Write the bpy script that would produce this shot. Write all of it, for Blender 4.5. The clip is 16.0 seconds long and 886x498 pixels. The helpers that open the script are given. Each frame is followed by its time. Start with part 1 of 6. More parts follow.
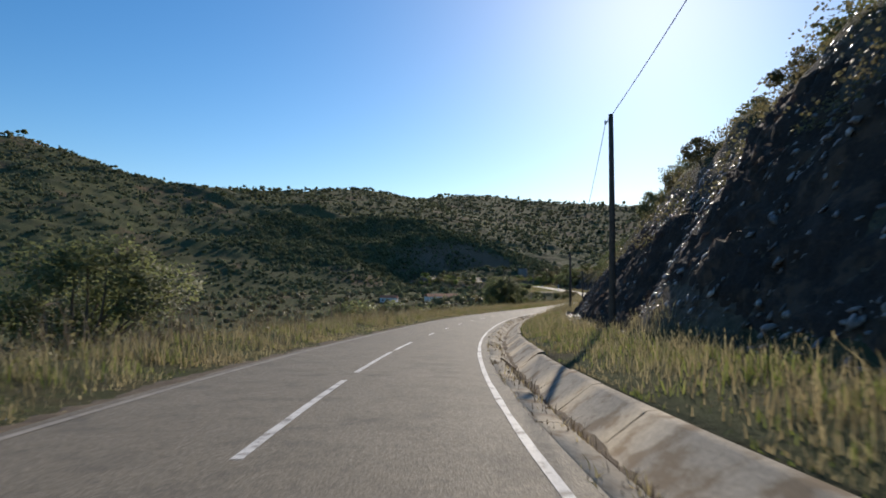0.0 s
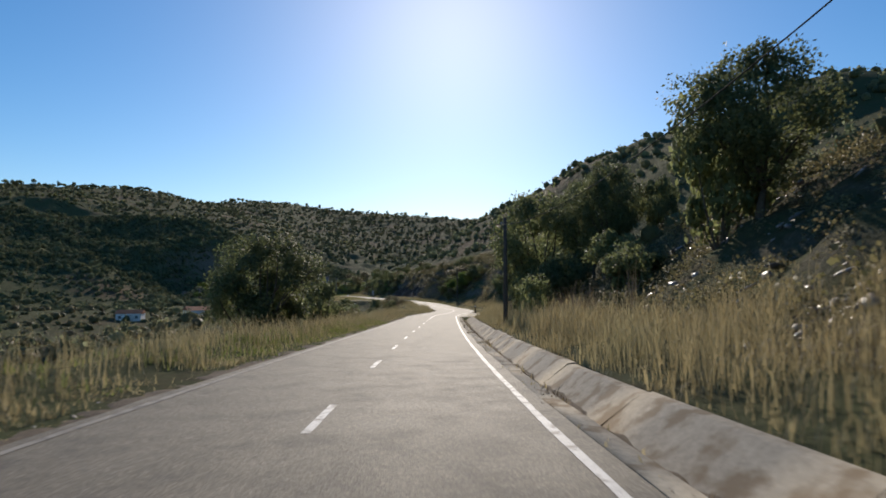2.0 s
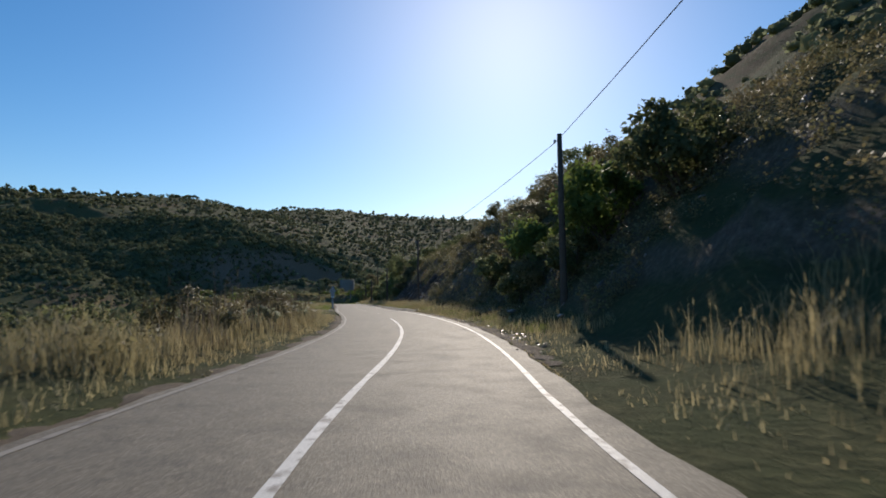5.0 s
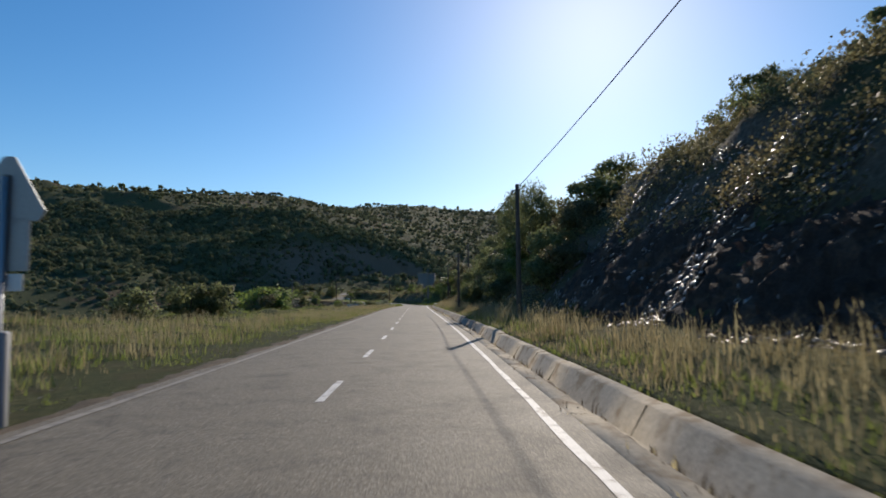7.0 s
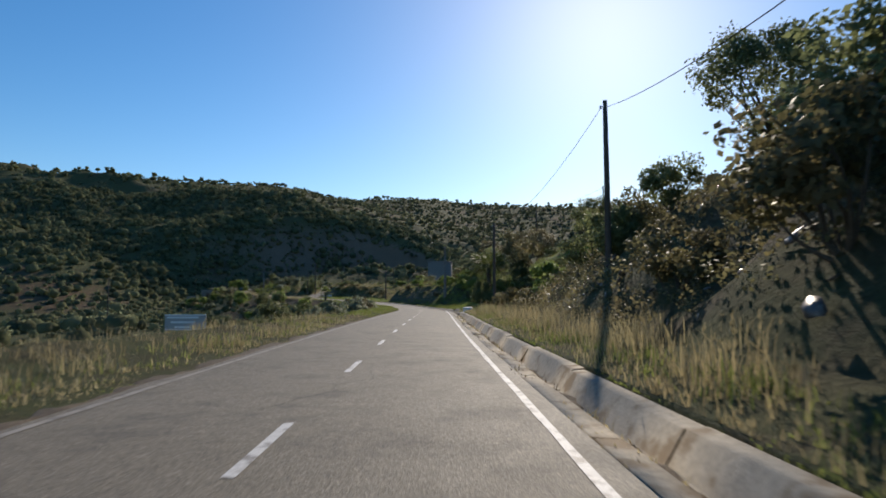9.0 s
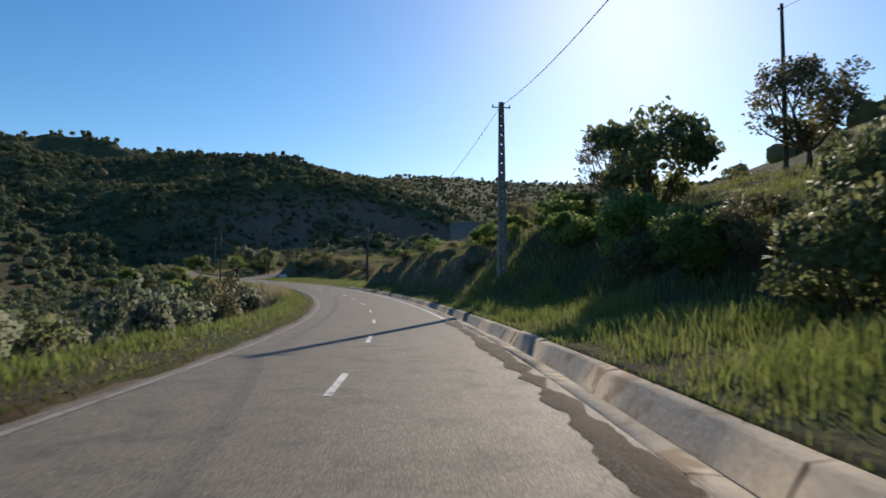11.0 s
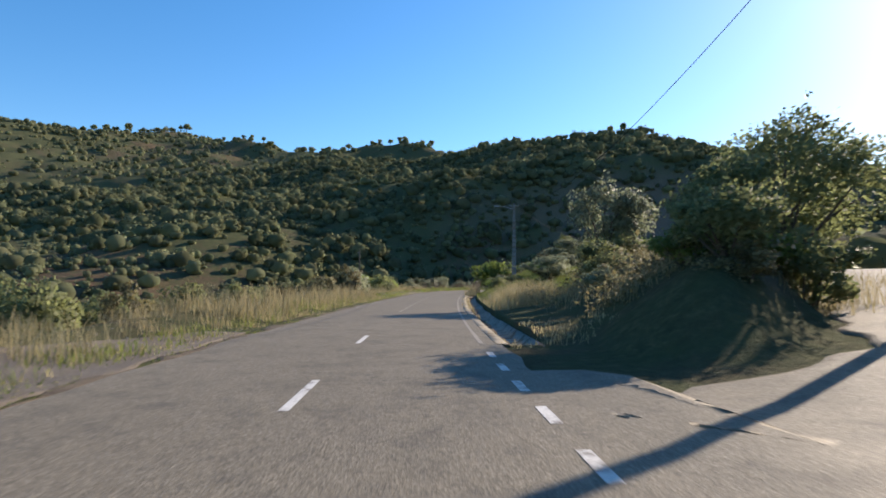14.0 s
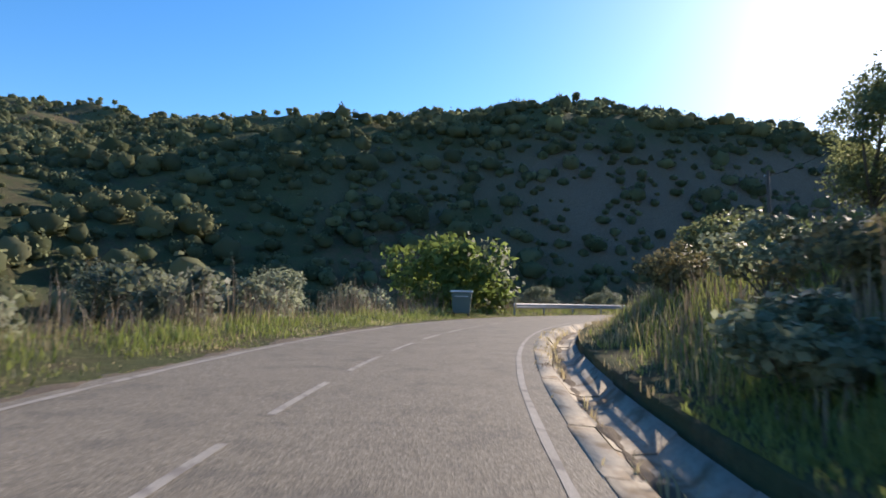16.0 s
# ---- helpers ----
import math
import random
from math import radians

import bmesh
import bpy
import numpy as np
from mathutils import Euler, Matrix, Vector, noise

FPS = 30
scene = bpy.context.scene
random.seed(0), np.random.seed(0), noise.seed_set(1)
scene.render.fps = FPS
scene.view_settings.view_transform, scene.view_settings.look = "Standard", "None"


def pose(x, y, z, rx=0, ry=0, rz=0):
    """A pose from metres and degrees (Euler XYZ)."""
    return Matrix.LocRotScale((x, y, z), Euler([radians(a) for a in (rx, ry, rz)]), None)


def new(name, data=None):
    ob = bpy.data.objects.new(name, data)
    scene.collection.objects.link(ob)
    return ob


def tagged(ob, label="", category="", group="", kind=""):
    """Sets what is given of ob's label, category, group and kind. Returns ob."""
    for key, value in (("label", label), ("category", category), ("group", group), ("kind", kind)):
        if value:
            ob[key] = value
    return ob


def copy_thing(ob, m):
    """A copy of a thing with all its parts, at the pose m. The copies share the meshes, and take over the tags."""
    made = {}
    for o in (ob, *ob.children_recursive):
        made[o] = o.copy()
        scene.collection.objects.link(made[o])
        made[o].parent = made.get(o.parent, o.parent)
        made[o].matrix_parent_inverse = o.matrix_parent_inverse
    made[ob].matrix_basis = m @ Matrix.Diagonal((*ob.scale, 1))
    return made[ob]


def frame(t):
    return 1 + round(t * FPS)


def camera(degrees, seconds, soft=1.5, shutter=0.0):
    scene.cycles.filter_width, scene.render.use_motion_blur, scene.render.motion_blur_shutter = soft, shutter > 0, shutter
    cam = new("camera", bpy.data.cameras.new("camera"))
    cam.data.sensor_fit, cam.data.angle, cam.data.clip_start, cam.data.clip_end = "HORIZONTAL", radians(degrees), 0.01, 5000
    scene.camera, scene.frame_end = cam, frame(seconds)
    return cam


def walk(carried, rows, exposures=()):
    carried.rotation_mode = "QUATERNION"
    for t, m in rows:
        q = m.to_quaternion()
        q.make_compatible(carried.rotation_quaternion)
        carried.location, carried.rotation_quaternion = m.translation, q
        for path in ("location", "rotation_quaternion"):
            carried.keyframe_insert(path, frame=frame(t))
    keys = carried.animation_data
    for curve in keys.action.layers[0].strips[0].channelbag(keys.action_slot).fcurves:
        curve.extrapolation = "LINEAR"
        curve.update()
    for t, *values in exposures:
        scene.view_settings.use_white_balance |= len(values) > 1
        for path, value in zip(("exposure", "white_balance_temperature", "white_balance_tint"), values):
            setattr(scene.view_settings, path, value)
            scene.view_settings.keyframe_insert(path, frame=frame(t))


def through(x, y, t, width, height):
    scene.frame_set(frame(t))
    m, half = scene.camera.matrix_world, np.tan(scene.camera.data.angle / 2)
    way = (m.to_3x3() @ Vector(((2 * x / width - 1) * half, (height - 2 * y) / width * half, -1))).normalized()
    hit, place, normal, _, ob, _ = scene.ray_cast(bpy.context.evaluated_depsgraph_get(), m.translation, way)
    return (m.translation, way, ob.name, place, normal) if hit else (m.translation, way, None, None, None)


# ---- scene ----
rows = [
    (0.0, pose(1.40, 0.00, 1.15, 92.31, -0.33, -3.26)),
    (0.5, pose(2.28, 16.56, 0.17, 91.63, -0.68, -8.40)),
    (1.0, pose(4.82, 32.98, -0.67, 92.21, 0.13, -13.29)),
    (1.5, pose(8.75, 49.12, -1.35, 92.50, 0.59, -17.76)),
    (2.0, pose(13.59, 65.03, -1.99, 93.60, 0.04, -21.92)),
    (2.5, pose(19.53, 80.67, -2.58, 93.43, -0.57, -24.05)),
    (3.0, pose(25.96, 96.15, -3.10, 93.98, -0.07, -24.96)),
    (3.5, pose(32.32, 111.64, -3.54, 94.19, 0.05, -25.08)),
    (4.0, pose(39.05, 126.99, -3.90, 94.29, 0.18, -30.40)),
    (4.5, pose(47.18, 141.77, -4.15, 94.37, 0.37, -26.13)),
    (5.0, pose(51.74, 158.09, -4.27, 94.54, 0.71, -16.12)),
    (5.5, pose(55.92, 174.49, -4.27, 94.94, 1.33, -17.60)),
    (6.0, pose(59.11, 191.16, -4.18, 94.61, 0.52, -9.41)),
    (6.5, pose(60.88, 208.01, -4.18, 94.78, 0.12, -7.81)),
    (7.0, pose(62.60, 224.81, -4.26, 94.50, 0.53, -8.13)),
    (7.5, pose(64.59, 241.61, -4.29, 94.97, 0.59, -7.31)),
    (8.0, pose(66.32, 258.42, -4.32, 94.60, 0.24, -6.75)),
    (8.5, pose(67.92, 275.22, -4.37, 94.39, 0.16, -6.84)),
    (9.0, pose(69.57, 292.00, -4.45, 94.27, 0.14, -7.11)),
    (9.5, pose(71.34, 308.76, -4.55, 94.13, 0.16, -7.45)),
    (10.0, pose(73.28, 325.49, -4.67, 93.81, 0.25, -7.55)),
    (10.5, pose(75.28, 342.22, -4.84, 93.00, 0.42, -6.60)),
    (11.0, pose(76.61, 359.03, -5.07, 92.67, 0.12, -4.83)),
    (11.5, pose(77.05, 375.90, -5.31, 92.85, -0.03, -0.78)),
    (12.0, pose(76.10, 392.80, -5.32, 93.44, 0.34, 6.42)),
    (12.5, pose(72.64, 409.60, -5.11, 94.21, 0.05, 12.24)),
    (13.0, pose(67.08, 426.09, -4.81, 94.66, -0.29, 19.47)),
    (13.5, pose(59.84, 441.97, -4.47, 95.98, -0.43, 25.86)),
    (14.0, pose(51.77, 457.17, -4.08, 94.45, -0.38, 25.18)),
    (14.5, pose(44.26, 472.13, -3.72, 94.39, -0.10, 23.90)),
    (15.0, pose(37.48, 487.04, -3.35, 94.09, -0.03, 22.91)),
    (15.5, pose(31.13, 501.97, -2.99, 92.89, -0.57, 21.64)),
    (16.0, pose(26.02, 517.11, -2.57, 95.51, -1.74, 15.61)),
]
cam = camera(72.36, 16.0, soft=1.7, shutter=0.06)
walk(cam, rows, exposures=[(0.0, 0.55, 6400, 10), (1.5, 0.38, 6350, 10), (3.0, 0.38, 6350, 10), (8.0, 0.52, 6400, 10), (10.5, 0.6, 6450, 11), (13.0, 0.95, 6550, 12), (14.5, 1.48, 6850, 14), (16.0, 1.48, 6500, 16)])

# ---- light ----
SUN_AZ, SUN_EL = radians(23.0), radians(26.5)
world = bpy.data.worlds.new("sky")
scene.world = world
world.use_nodes = True
wn = world.node_tree
sky = wn.nodes.new("ShaderNodeTexSky")
sky.sky_type = "NISHITA"
sky.sun_disc = False
sky.sun_elevation, sky.sun_rotation = SUN_EL, SUN_AZ
sky.air_density, sky.dust_density, sky.ozone_density = 1.0, 0.28, 3.0
rich = wn.nodes.new("ShaderNodeHueSaturation")
rich.inputs["Saturation"].default_value = 1.3
wn.links.new(sky.outputs[0], rich.inputs["Color"])
wn.links.new(rich.outputs[0], wn.nodes["Background"].inputs[0])
wn.nodes["Background"].inputs[1].default_value = 0.086
sun_dir = Vector((math.sin(SUN_AZ) * math.cos(SUN_EL), math.cos(SUN_AZ) * math.cos(SUN_EL), math.sin(SUN_EL)))
sun_data = bpy.data.lights.new("sun", "SUN")
sun_data.energy, sun_data.angle, sun_data.color = 3.25, radians(0.53), (1.0, 0.87, 0.72)
sun = new("sun", sun_data)
sun.rotation_euler = sun_dir.to_track_quat("Z", "Y").to_euler()

# ---- the road's line: curvature and slope along its length ----
KAP = [-0.009510, -0.007935, -0.006325, -0.004797, -0.004380, -0.004689, -0.004243, -0.002544, -0.001109, -0.000576, -0.000397, -0.000233, -0.000090, 0.000493, 0.001986, 0.004401, 0.007265, 0.009704, 0.003550, -0.002629, -0.001302, 0.000448, 0.000952, 0.000462, 0.000048, -0.000173, -0.000382, -0.000543, -0.000558, -0.000284, 0.000469, 0.001946, 0.004201, 0.006156, 0.006857, 0.006545, 0.007521, 0.009173, 0.006757, 0.002340, -0.001299, -0.002756, -0.002413, -0.001487, -0.001218, -0.005734, -0.011239, -0.015529, -0.017511, -0.017931, -0.017297, -0.015951, -0.014143, -0.012052, -0.009807, -0.007493, -0.005160, -0.002832, -0.000516, 0.001794]
SLO = [-0.05978, -0.06110, -0.05458, -0.03972, -0.03852, -0.03427, -0.02865, -0.02349, -0.01591, -0.00663, 0.00165, 0.00722, -0.00697, -0.00144, -0.00171, -0.00310, -0.00500, -0.00664, -0.00863, -0.01376, -0.01628, 0.00493, 0.01706, 0.01770, 0.02303, 0.02167, 0.02244, 0.02186, 0.03044, 0.01757, 0.01549, 0.01393, 0.01274, 0.01186, 0.01130, 0.01102]
sg = np.arange(-80.0, 640.0, 1.0)
kap = np.interp(sg, np.arange(len(KAP)) * 12.0 - 12.0, KAP)
slo = np.interp(sg, np.arange(len(SLO)) * 20.0 - 20.0, SLO)


def run(a):
    c = np.concatenate([[0.0], np.cumsum((a[1:] + a[:-1]) / 2)])
    return c - np.interp(0.0, sg, c)


th = run(kap)
rx_, ry_, rz_ = run(-np.sin(th)), run(np.cos(th)), run(slo)
# a swing to the right before the long bend
swing = 2.2 * np.sin(np.pi * np.clip((sg - 128.0) / 48.0, 0, 1)) ** 2
rx_, ry_ = rx_ + swing * np.cos(th), ry_ + swing * np.sin(th)
th = th - np.arctan(np.gradient(swing))


def on_road(s, u, dz=0.0):
    """World places at s metres along the road and u metres to the right of its middle."""
    s, u = np.broadcast_arrays(np.asarray(s, float), np.asarray(u, float))
    t = np.interp(s, sg, th)
    return np.stack([np.interp(s, sg, rx_) + u * np.cos(t), np.interp(s, sg, ry_) + u * np.sin(t),
                     np.interp(s, sg, rz_) + dz], -1)


def nearest(x, y):
    """s and u of places on the map."""
    x, y = np.asarray(x, float).ravel(), np.asarray(y, float).ravel()
    s, u = np.empty(len(x)), np.empty(len(x))
    for a in range(0, len(x), 4000):
        xs, ys = x[a:a + 4000, None], y[a:a + 4000, None]
        d = (xs - rx_[::4]) ** 2 + (ys - ry_[::4]) ** 2
        i = d.argmin(1) * 4
        dx, dy = xs[:, 0] - rx_[i], ys[:, 0] - ry_[i]
        t = th[i]
        s[a:a + 4000] = sg[i] - dx * np.sin(t) + dy * np.cos(t)
        side = dx * np.cos(t) + dy * np.sin(t)
        dist = np.sqrt(d.min(1))
        u[a:a + 4000] = np.where(dist > 60, np.sign(side) * dist, side)
    return s, u


def smooth(a, b, x):
    t = np.clip((x - a) / (b - a), 0, 1)
    return t * t * (3 - 2 * t)


rng = np.random.default_rng(7)


def wave(x, y, scale, seed=0):
    """A soft random field of about -1 to 1, made of turned sines."""
    r = np.random.default_rng(100 + seed)
    out = np.zeros(np.shape(x))
    for k in range(7):
        a, p, f = r.uniform(0, 6.28), r.uniform(0, 6.28), r.uniform(0.6, 1.9) / scale
        out = out + np.sin((x * np.cos(a) + y * np.sin(a)) * f * 6.28 + p)
    return out / 3.0


# ---- the land ----
# right side: along the road, where the bank begins, its slope, its height, the slope above
BANK = np.array([
    (-80, 6.6, 1.6, 8, 0.5), (0, 6.8, 1.5, 8.4, 0.45), (45, 7.4, 1.4, 7.6, 0.42), (75, 7.5, 0.8, 6, 0.4),
    (115, 9.0, 0.7, 5, 0.4), (130, 13.0, 0.5, 4, 0.4), (142, 14.0, 0.5, 4, 0.4), (156, 10.0, 0.6, 5, 0.4), (180, 6.0, 0.9, 7, 0.45), (200, 6.2, 1.3, 8.2, 0.45),
    (232, 6.3, 1.15, 6.6, 0.4), (262, 6.4, 1.1, 6.6, 0.4), (300, 6.0, 0.9, 7, 0.45), (335, 6.0, 0.7, 4, 0.4), (352, 8.5, 0.55, 6, 0.35), (359, 12.0, 0.65, 7, 0.35), (369, 12.0, 0.72, 8.0, 0.35), (376, 8.8, 0.72, 8.0, 0.35),
    (384, 7.5, 0.6, 6, 0.3), (392, 6.0, 0.6, 3.2, 0.25), (400, 4.6, 0.8, 3.0, 0.25), (422, 4.6, 1.0, 2.5, 0.25), (429, 4.8, 1.0, 1.8, 0.2), (434, 7.0, 0.4, 1.6, 0.15), (440, 9.0, 0.3, 2.4, 0.12),
    (452, 10.5, 0.4, 2.7, 0.12), (460, 10.2, 0.75, 2.5, 0.1), (470, 9.6, 1.2, 2.6, 0.1),
    (476, 5.8, 0.85, 2.0, 0.08), (482, 4.9, 0.65, 2.0, 0.08), (490, 5.0, 0.55, 1.7, 0.1), (496, 5.4, 0.6, 1.1, 0.12), (503, 6.4, 0.3, 1.1, 0.1), (514, 5.6, 0.24, 1.1, 0.1), (524, 4.6, 0.38, 1.9, 0.12), (531, 4.4, 0.45, 2.2, 0.12), (545, 4.8, 0.42, 2.2, 0.15), (640, 5.0, 0.6, 3.0, 0.2)])
# left side: along the road, where the verge ends, the fall's slope, its depth
FALL = np.array([
    (-80, 6.0, 0.3, 8), (60, 5.0, 0.35, 8), (110, 5.0, 0.3, 7), (175, 4.5, 0.25, 5), (200, 6.0, 0.2, 4), (212, 16.0, 0.2, 4),
    (240, 13.0, 0.2, 4), (262, 16.0, 0.2, 4), (300, 8.0, 0.25, 4), (340, 4.0, 0.35, 5), (400, 3.6, 0.4, 6), (418, 6.5, 0.3, 4), (440, 5.5, 0.3, 4), (470, 7.0, 0.3, 5),
    (500, 5.0, 0.35, 6), (640, 5.0, 0.35, 6)])
GUTTER = [(-80.0, 124.0), (213.0, 352.5), (368.0, 430.0), (484.0, 620.0)]


def has_gutter(s):
    g = np.zeros(np.shape(s))
    for a, b in GUTTER:
        g = np.maximum(g, smooth(a + 0.3, a + 1.7, s) * (1 - smooth(b - 1.7, b - 0.3, s)))
    return g


# crests: places with heights, the slope below, and the extra height of a steep brow
RIDGES = [
    ([(-344, 838, 126), (-400, 760, 122), (-430, 700, 121), (-490, 620, 112), (-580, 500, 100)], 0.36, 0.0),
    ([(-900, 960, 208), (-600, 985, 176), (-424, 890, 145), (-344, 838, 127), (-302, 815, 118), (-262, 790, 107), (-215, 772, 94), (-175, 770, 89), (-125, 778, 88), (-85, 752, 76), (-40, 730, 68), (-10, 721, 64), (12, 715, 66), (33, 711, 48), (47, 708, 36), (70, 703, 27), (110, 692, 15), (170, 682, 4)], 0.29, 13.0),
    ([(-900, 1000, 190), (-500, 1120, 160), (-229, 1204, 160), (-127, 1498, 209), (20, 1600, 196), (133, 1773, 230), (260, 1850, 236), (400, 1690, 203), (600, 1380, 158), (900, 1200, 150), (1500, 900, 150)], 0.25, 0.0),
    ([(-1300, 800, 225), (-900, 930, 220), (-757, 1019, 226), (-690, 1100, 240), (-620, 1085, 204), (-550, 1040, 174), (-480, 1020, 155), (-400, 980, 142), (-321, 965, 133), (-255, 1012, 131)], 0.36, 0.0),
    ([(120, -200, 50), (110, -50, 40), (108, 40, 34), (130, 110, 32), (150, 200, 45), (165, 280, 42), (160, 360, 30), (175, 440, 22), (230, 520, 18)], 0.42, 0.0),
]


def hills(x, y):
    z = -13.0 + 1.5 * wave(x, y, 130, 3)
    for line, fall, brow in RIDGES:
        best = np.full(np.shape(x), -1e9)
        for (ax, ay, az), (bx, by, bz) in zip(line[:-1], line[1:]):
            lx, ly = bx - ax, by - ay
            t = np.clip(((x - ax) * lx + (y - ay) * ly) / (lx * lx + ly * ly), 0, 1)
            d = np.hypot(x - ax - t * lx, y - ay - t * ly)
            top = az + t * (bz - az)
            best = np.maximum(best, top - fall * np.maximum(d - 6, 0) * (0.85 + 0.15 * np.minimum(d / 150, 1)) - brow * (1 - np.exp(-d / 40)))
        k = 5.0
        h = np.clip(0.5 + 0.5 * (best - z) / k / 2, 0, 1)
        z = z * (1 - h) + best * h + k * h * (1 - h)
    up = smooth(-12, 20, z)
    return z + up * (2.4 * wave(x, y, 110, 4) + 1.3 * wave(x, y, 37, 5) + 0.5 * wave(x, y, 15, 6))


def side_way(u):
    """How far along the road the middle of the side road lies, by the distance to the side."""
    return np.interp(u, [0, 6, 9, 12.5, 19, 28, 42, 60], [474.5, 474.6, 479.2, 486, 498, 514, 532, 555])


def beside(s, u):
    """The height of the land over the road's own height, near the road."""
    b = [np.interp(s, BANK[:, 0], BANK[:, k]) for k in range(1, 5)]
    f = [np.interp(s, FALL[:, 0], FALL[:, k]) for k in range(1, 4)]
    g = has_gutter(s)
    toe = b[0] + 0.5 * wave(s, u * 0, 17, 8)
    run_up = np.maximum(u - toe, 0)
    low = b[2] / b[1]
    rise = np.where(run_up < low, b[1] * run_up, b[2] + b[3] * (run_up - low))
    verge = smooth(3.9, 6.5, u) * 0.3 + g * 0.1
    edge = 3.88 - 0.3 * smooth(150, 186, s)
    kerbed = np.where(u < 2.62, -0.06, np.where(u < edge, -0.06 - 0.5 * g, verge + rise))
    w = smooth(2.9, 4.6, u)
    right = np.where(g > 0.02, kerbed, -0.06 * (1 - w) + (verge + rise) * w)
    # the side road cuts its way through the bank
    away = np.abs(s - side_way(u)) * np.interp(u, [5, 10], [1.0, 0.5])
    half = np.interp(u, [2.8, 6, 9, 60], [6.3, 4.8, 2.5, 2.2])
    cut = (1 - smooth(half, half + 2.6, away)) * smooth(2.7, 4.0, u)
    right = right + cut * (0.1 * np.maximum(u - 4.5, 0) - right)
    a = -u
    drop = np.clip((a - f[0]) * f[1], 0, f[2])
    drop = drop - 0.25 * np.exp(-((a - f[0]) / 1.2) ** 2)
    left = np.where(a < 2.62, -0.06, -0.03 - drop)
    z = np.where(u > 0, right, left)
    level = smooth(204, 212, s) * (1 - smooth(236, 244, s)) * (u < 0) + smooth(351, 356, s) * (1 - smooth(369, 374, s)) * (u > 0) * (u < 12)
    rough = smooth(3.0, 9.0, np.abs(u)) * (1 - cut) * (1 - 0.85 * level)
    bank = smooth(0.2, 2.5, np.where(u > 0, rise, 0)) * (1 - smooth(14, 22, u)) * smooth(0.4, 0.9, b[1]) * (1 - 0.7 * smooth(440, 470, s)) * (1 - cut)
    return z + rough * (0.06 * wave(s, u, 4.5, 11) + 0.16 * wave(s, u, 9.0, 12)) + bank * (0.2 * wave(s, u, 2.8, 13) + 0.35 * wave(s, u, 5.0, 14))


def land(x, y):
    x, y = np.asarray(x, float), np.asarray(y, float)
    shape = x.shape
    s, u = nearest(x, y)
    near = np.interp(s, sg, rz_) + beside(s, np.clip(u, -60, 60))
    w = smooth(22, 75, np.abs(u))
    return ((1 - w) * near + w * hills(x.ravel(), y.ravel())).reshape(shape)


def land_su(s, u):
    p = on_road(s, u)
    p[..., 2] = land(p[..., 0], p[..., 1])
    return p


# ---- mesh building ----
def fast_mesh(name, verts, faces, material=None, shade=False, normals=None):
    """A mesh from arrays; faces is an array of triangles or of quads, or a list of such arrays."""
    me = bpy.data.meshes.new(name)
    verts = np.asarray(verts, np.float32).reshape(-1, 3)
    sets = faces if isinstance(faces, list) else [faces]
    sets = [np.asarray(f, np.int32) for f in sets if len(f)]
    loops = np.concatenate([f.ravel() for f in sets])
    sizes = np.concatenate([np.full(len(f), f.shape[1], np.int32) for f in sets])
    starts = np.concatenate([[0], np.cumsum(sizes)[:-1]]).astype(np.int32)
    me.vertices.add(len(verts))
    me.vertices.foreach_set("co", verts.ravel())
    me.loops.add(len(loops))
    me.loops.foreach_set("vertex_index", loops)
    me.polygons.add(len(sizes))
    me.polygons.foreach_set("loop_start", starts)
    if shade:
        me.polygons.foreach_set("use_smooth", np.ones(len(sizes), bool))
    me.update(calc_edges=True)
    if normals is not None:
        me.normals_split_custom_set_from_vertices(np.asarray(normals, np.float32).tolist())
    if material:
        me.materials.append(material)
    return me


def thing(name, label, category, group="", kind="", at=(0, 0, 0), turn=0.0):
    ob = new(name)
    ob.location = at
    ob.rotation_euler = (0, 0, turn)
    return tagged(ob, label, category, group, kind)


def part(name, me, parent, label=""):
    ob = new(name, me)
    ob.parent = parent
    return tagged(ob, label)


def from_bm(name, bm, material, shade=False):
    me = bpy.data.meshes.new(name)
    bm.normal_update()
    if shade:
        for f in bm.faces:
            f.smooth = True
    bm.to_mesh(me)
    bm.free()
    me.materials.append(material)
    return me


def grid_faces(n, m):
    """Quads of a grid of n rows of m points."""
    i = np.arange(n - 1)[:, None] * m + np.arange(m - 1)[None]
    return np.stack([i, i + 1, i + m + 1, i + m], -1).reshape(-1, 4)


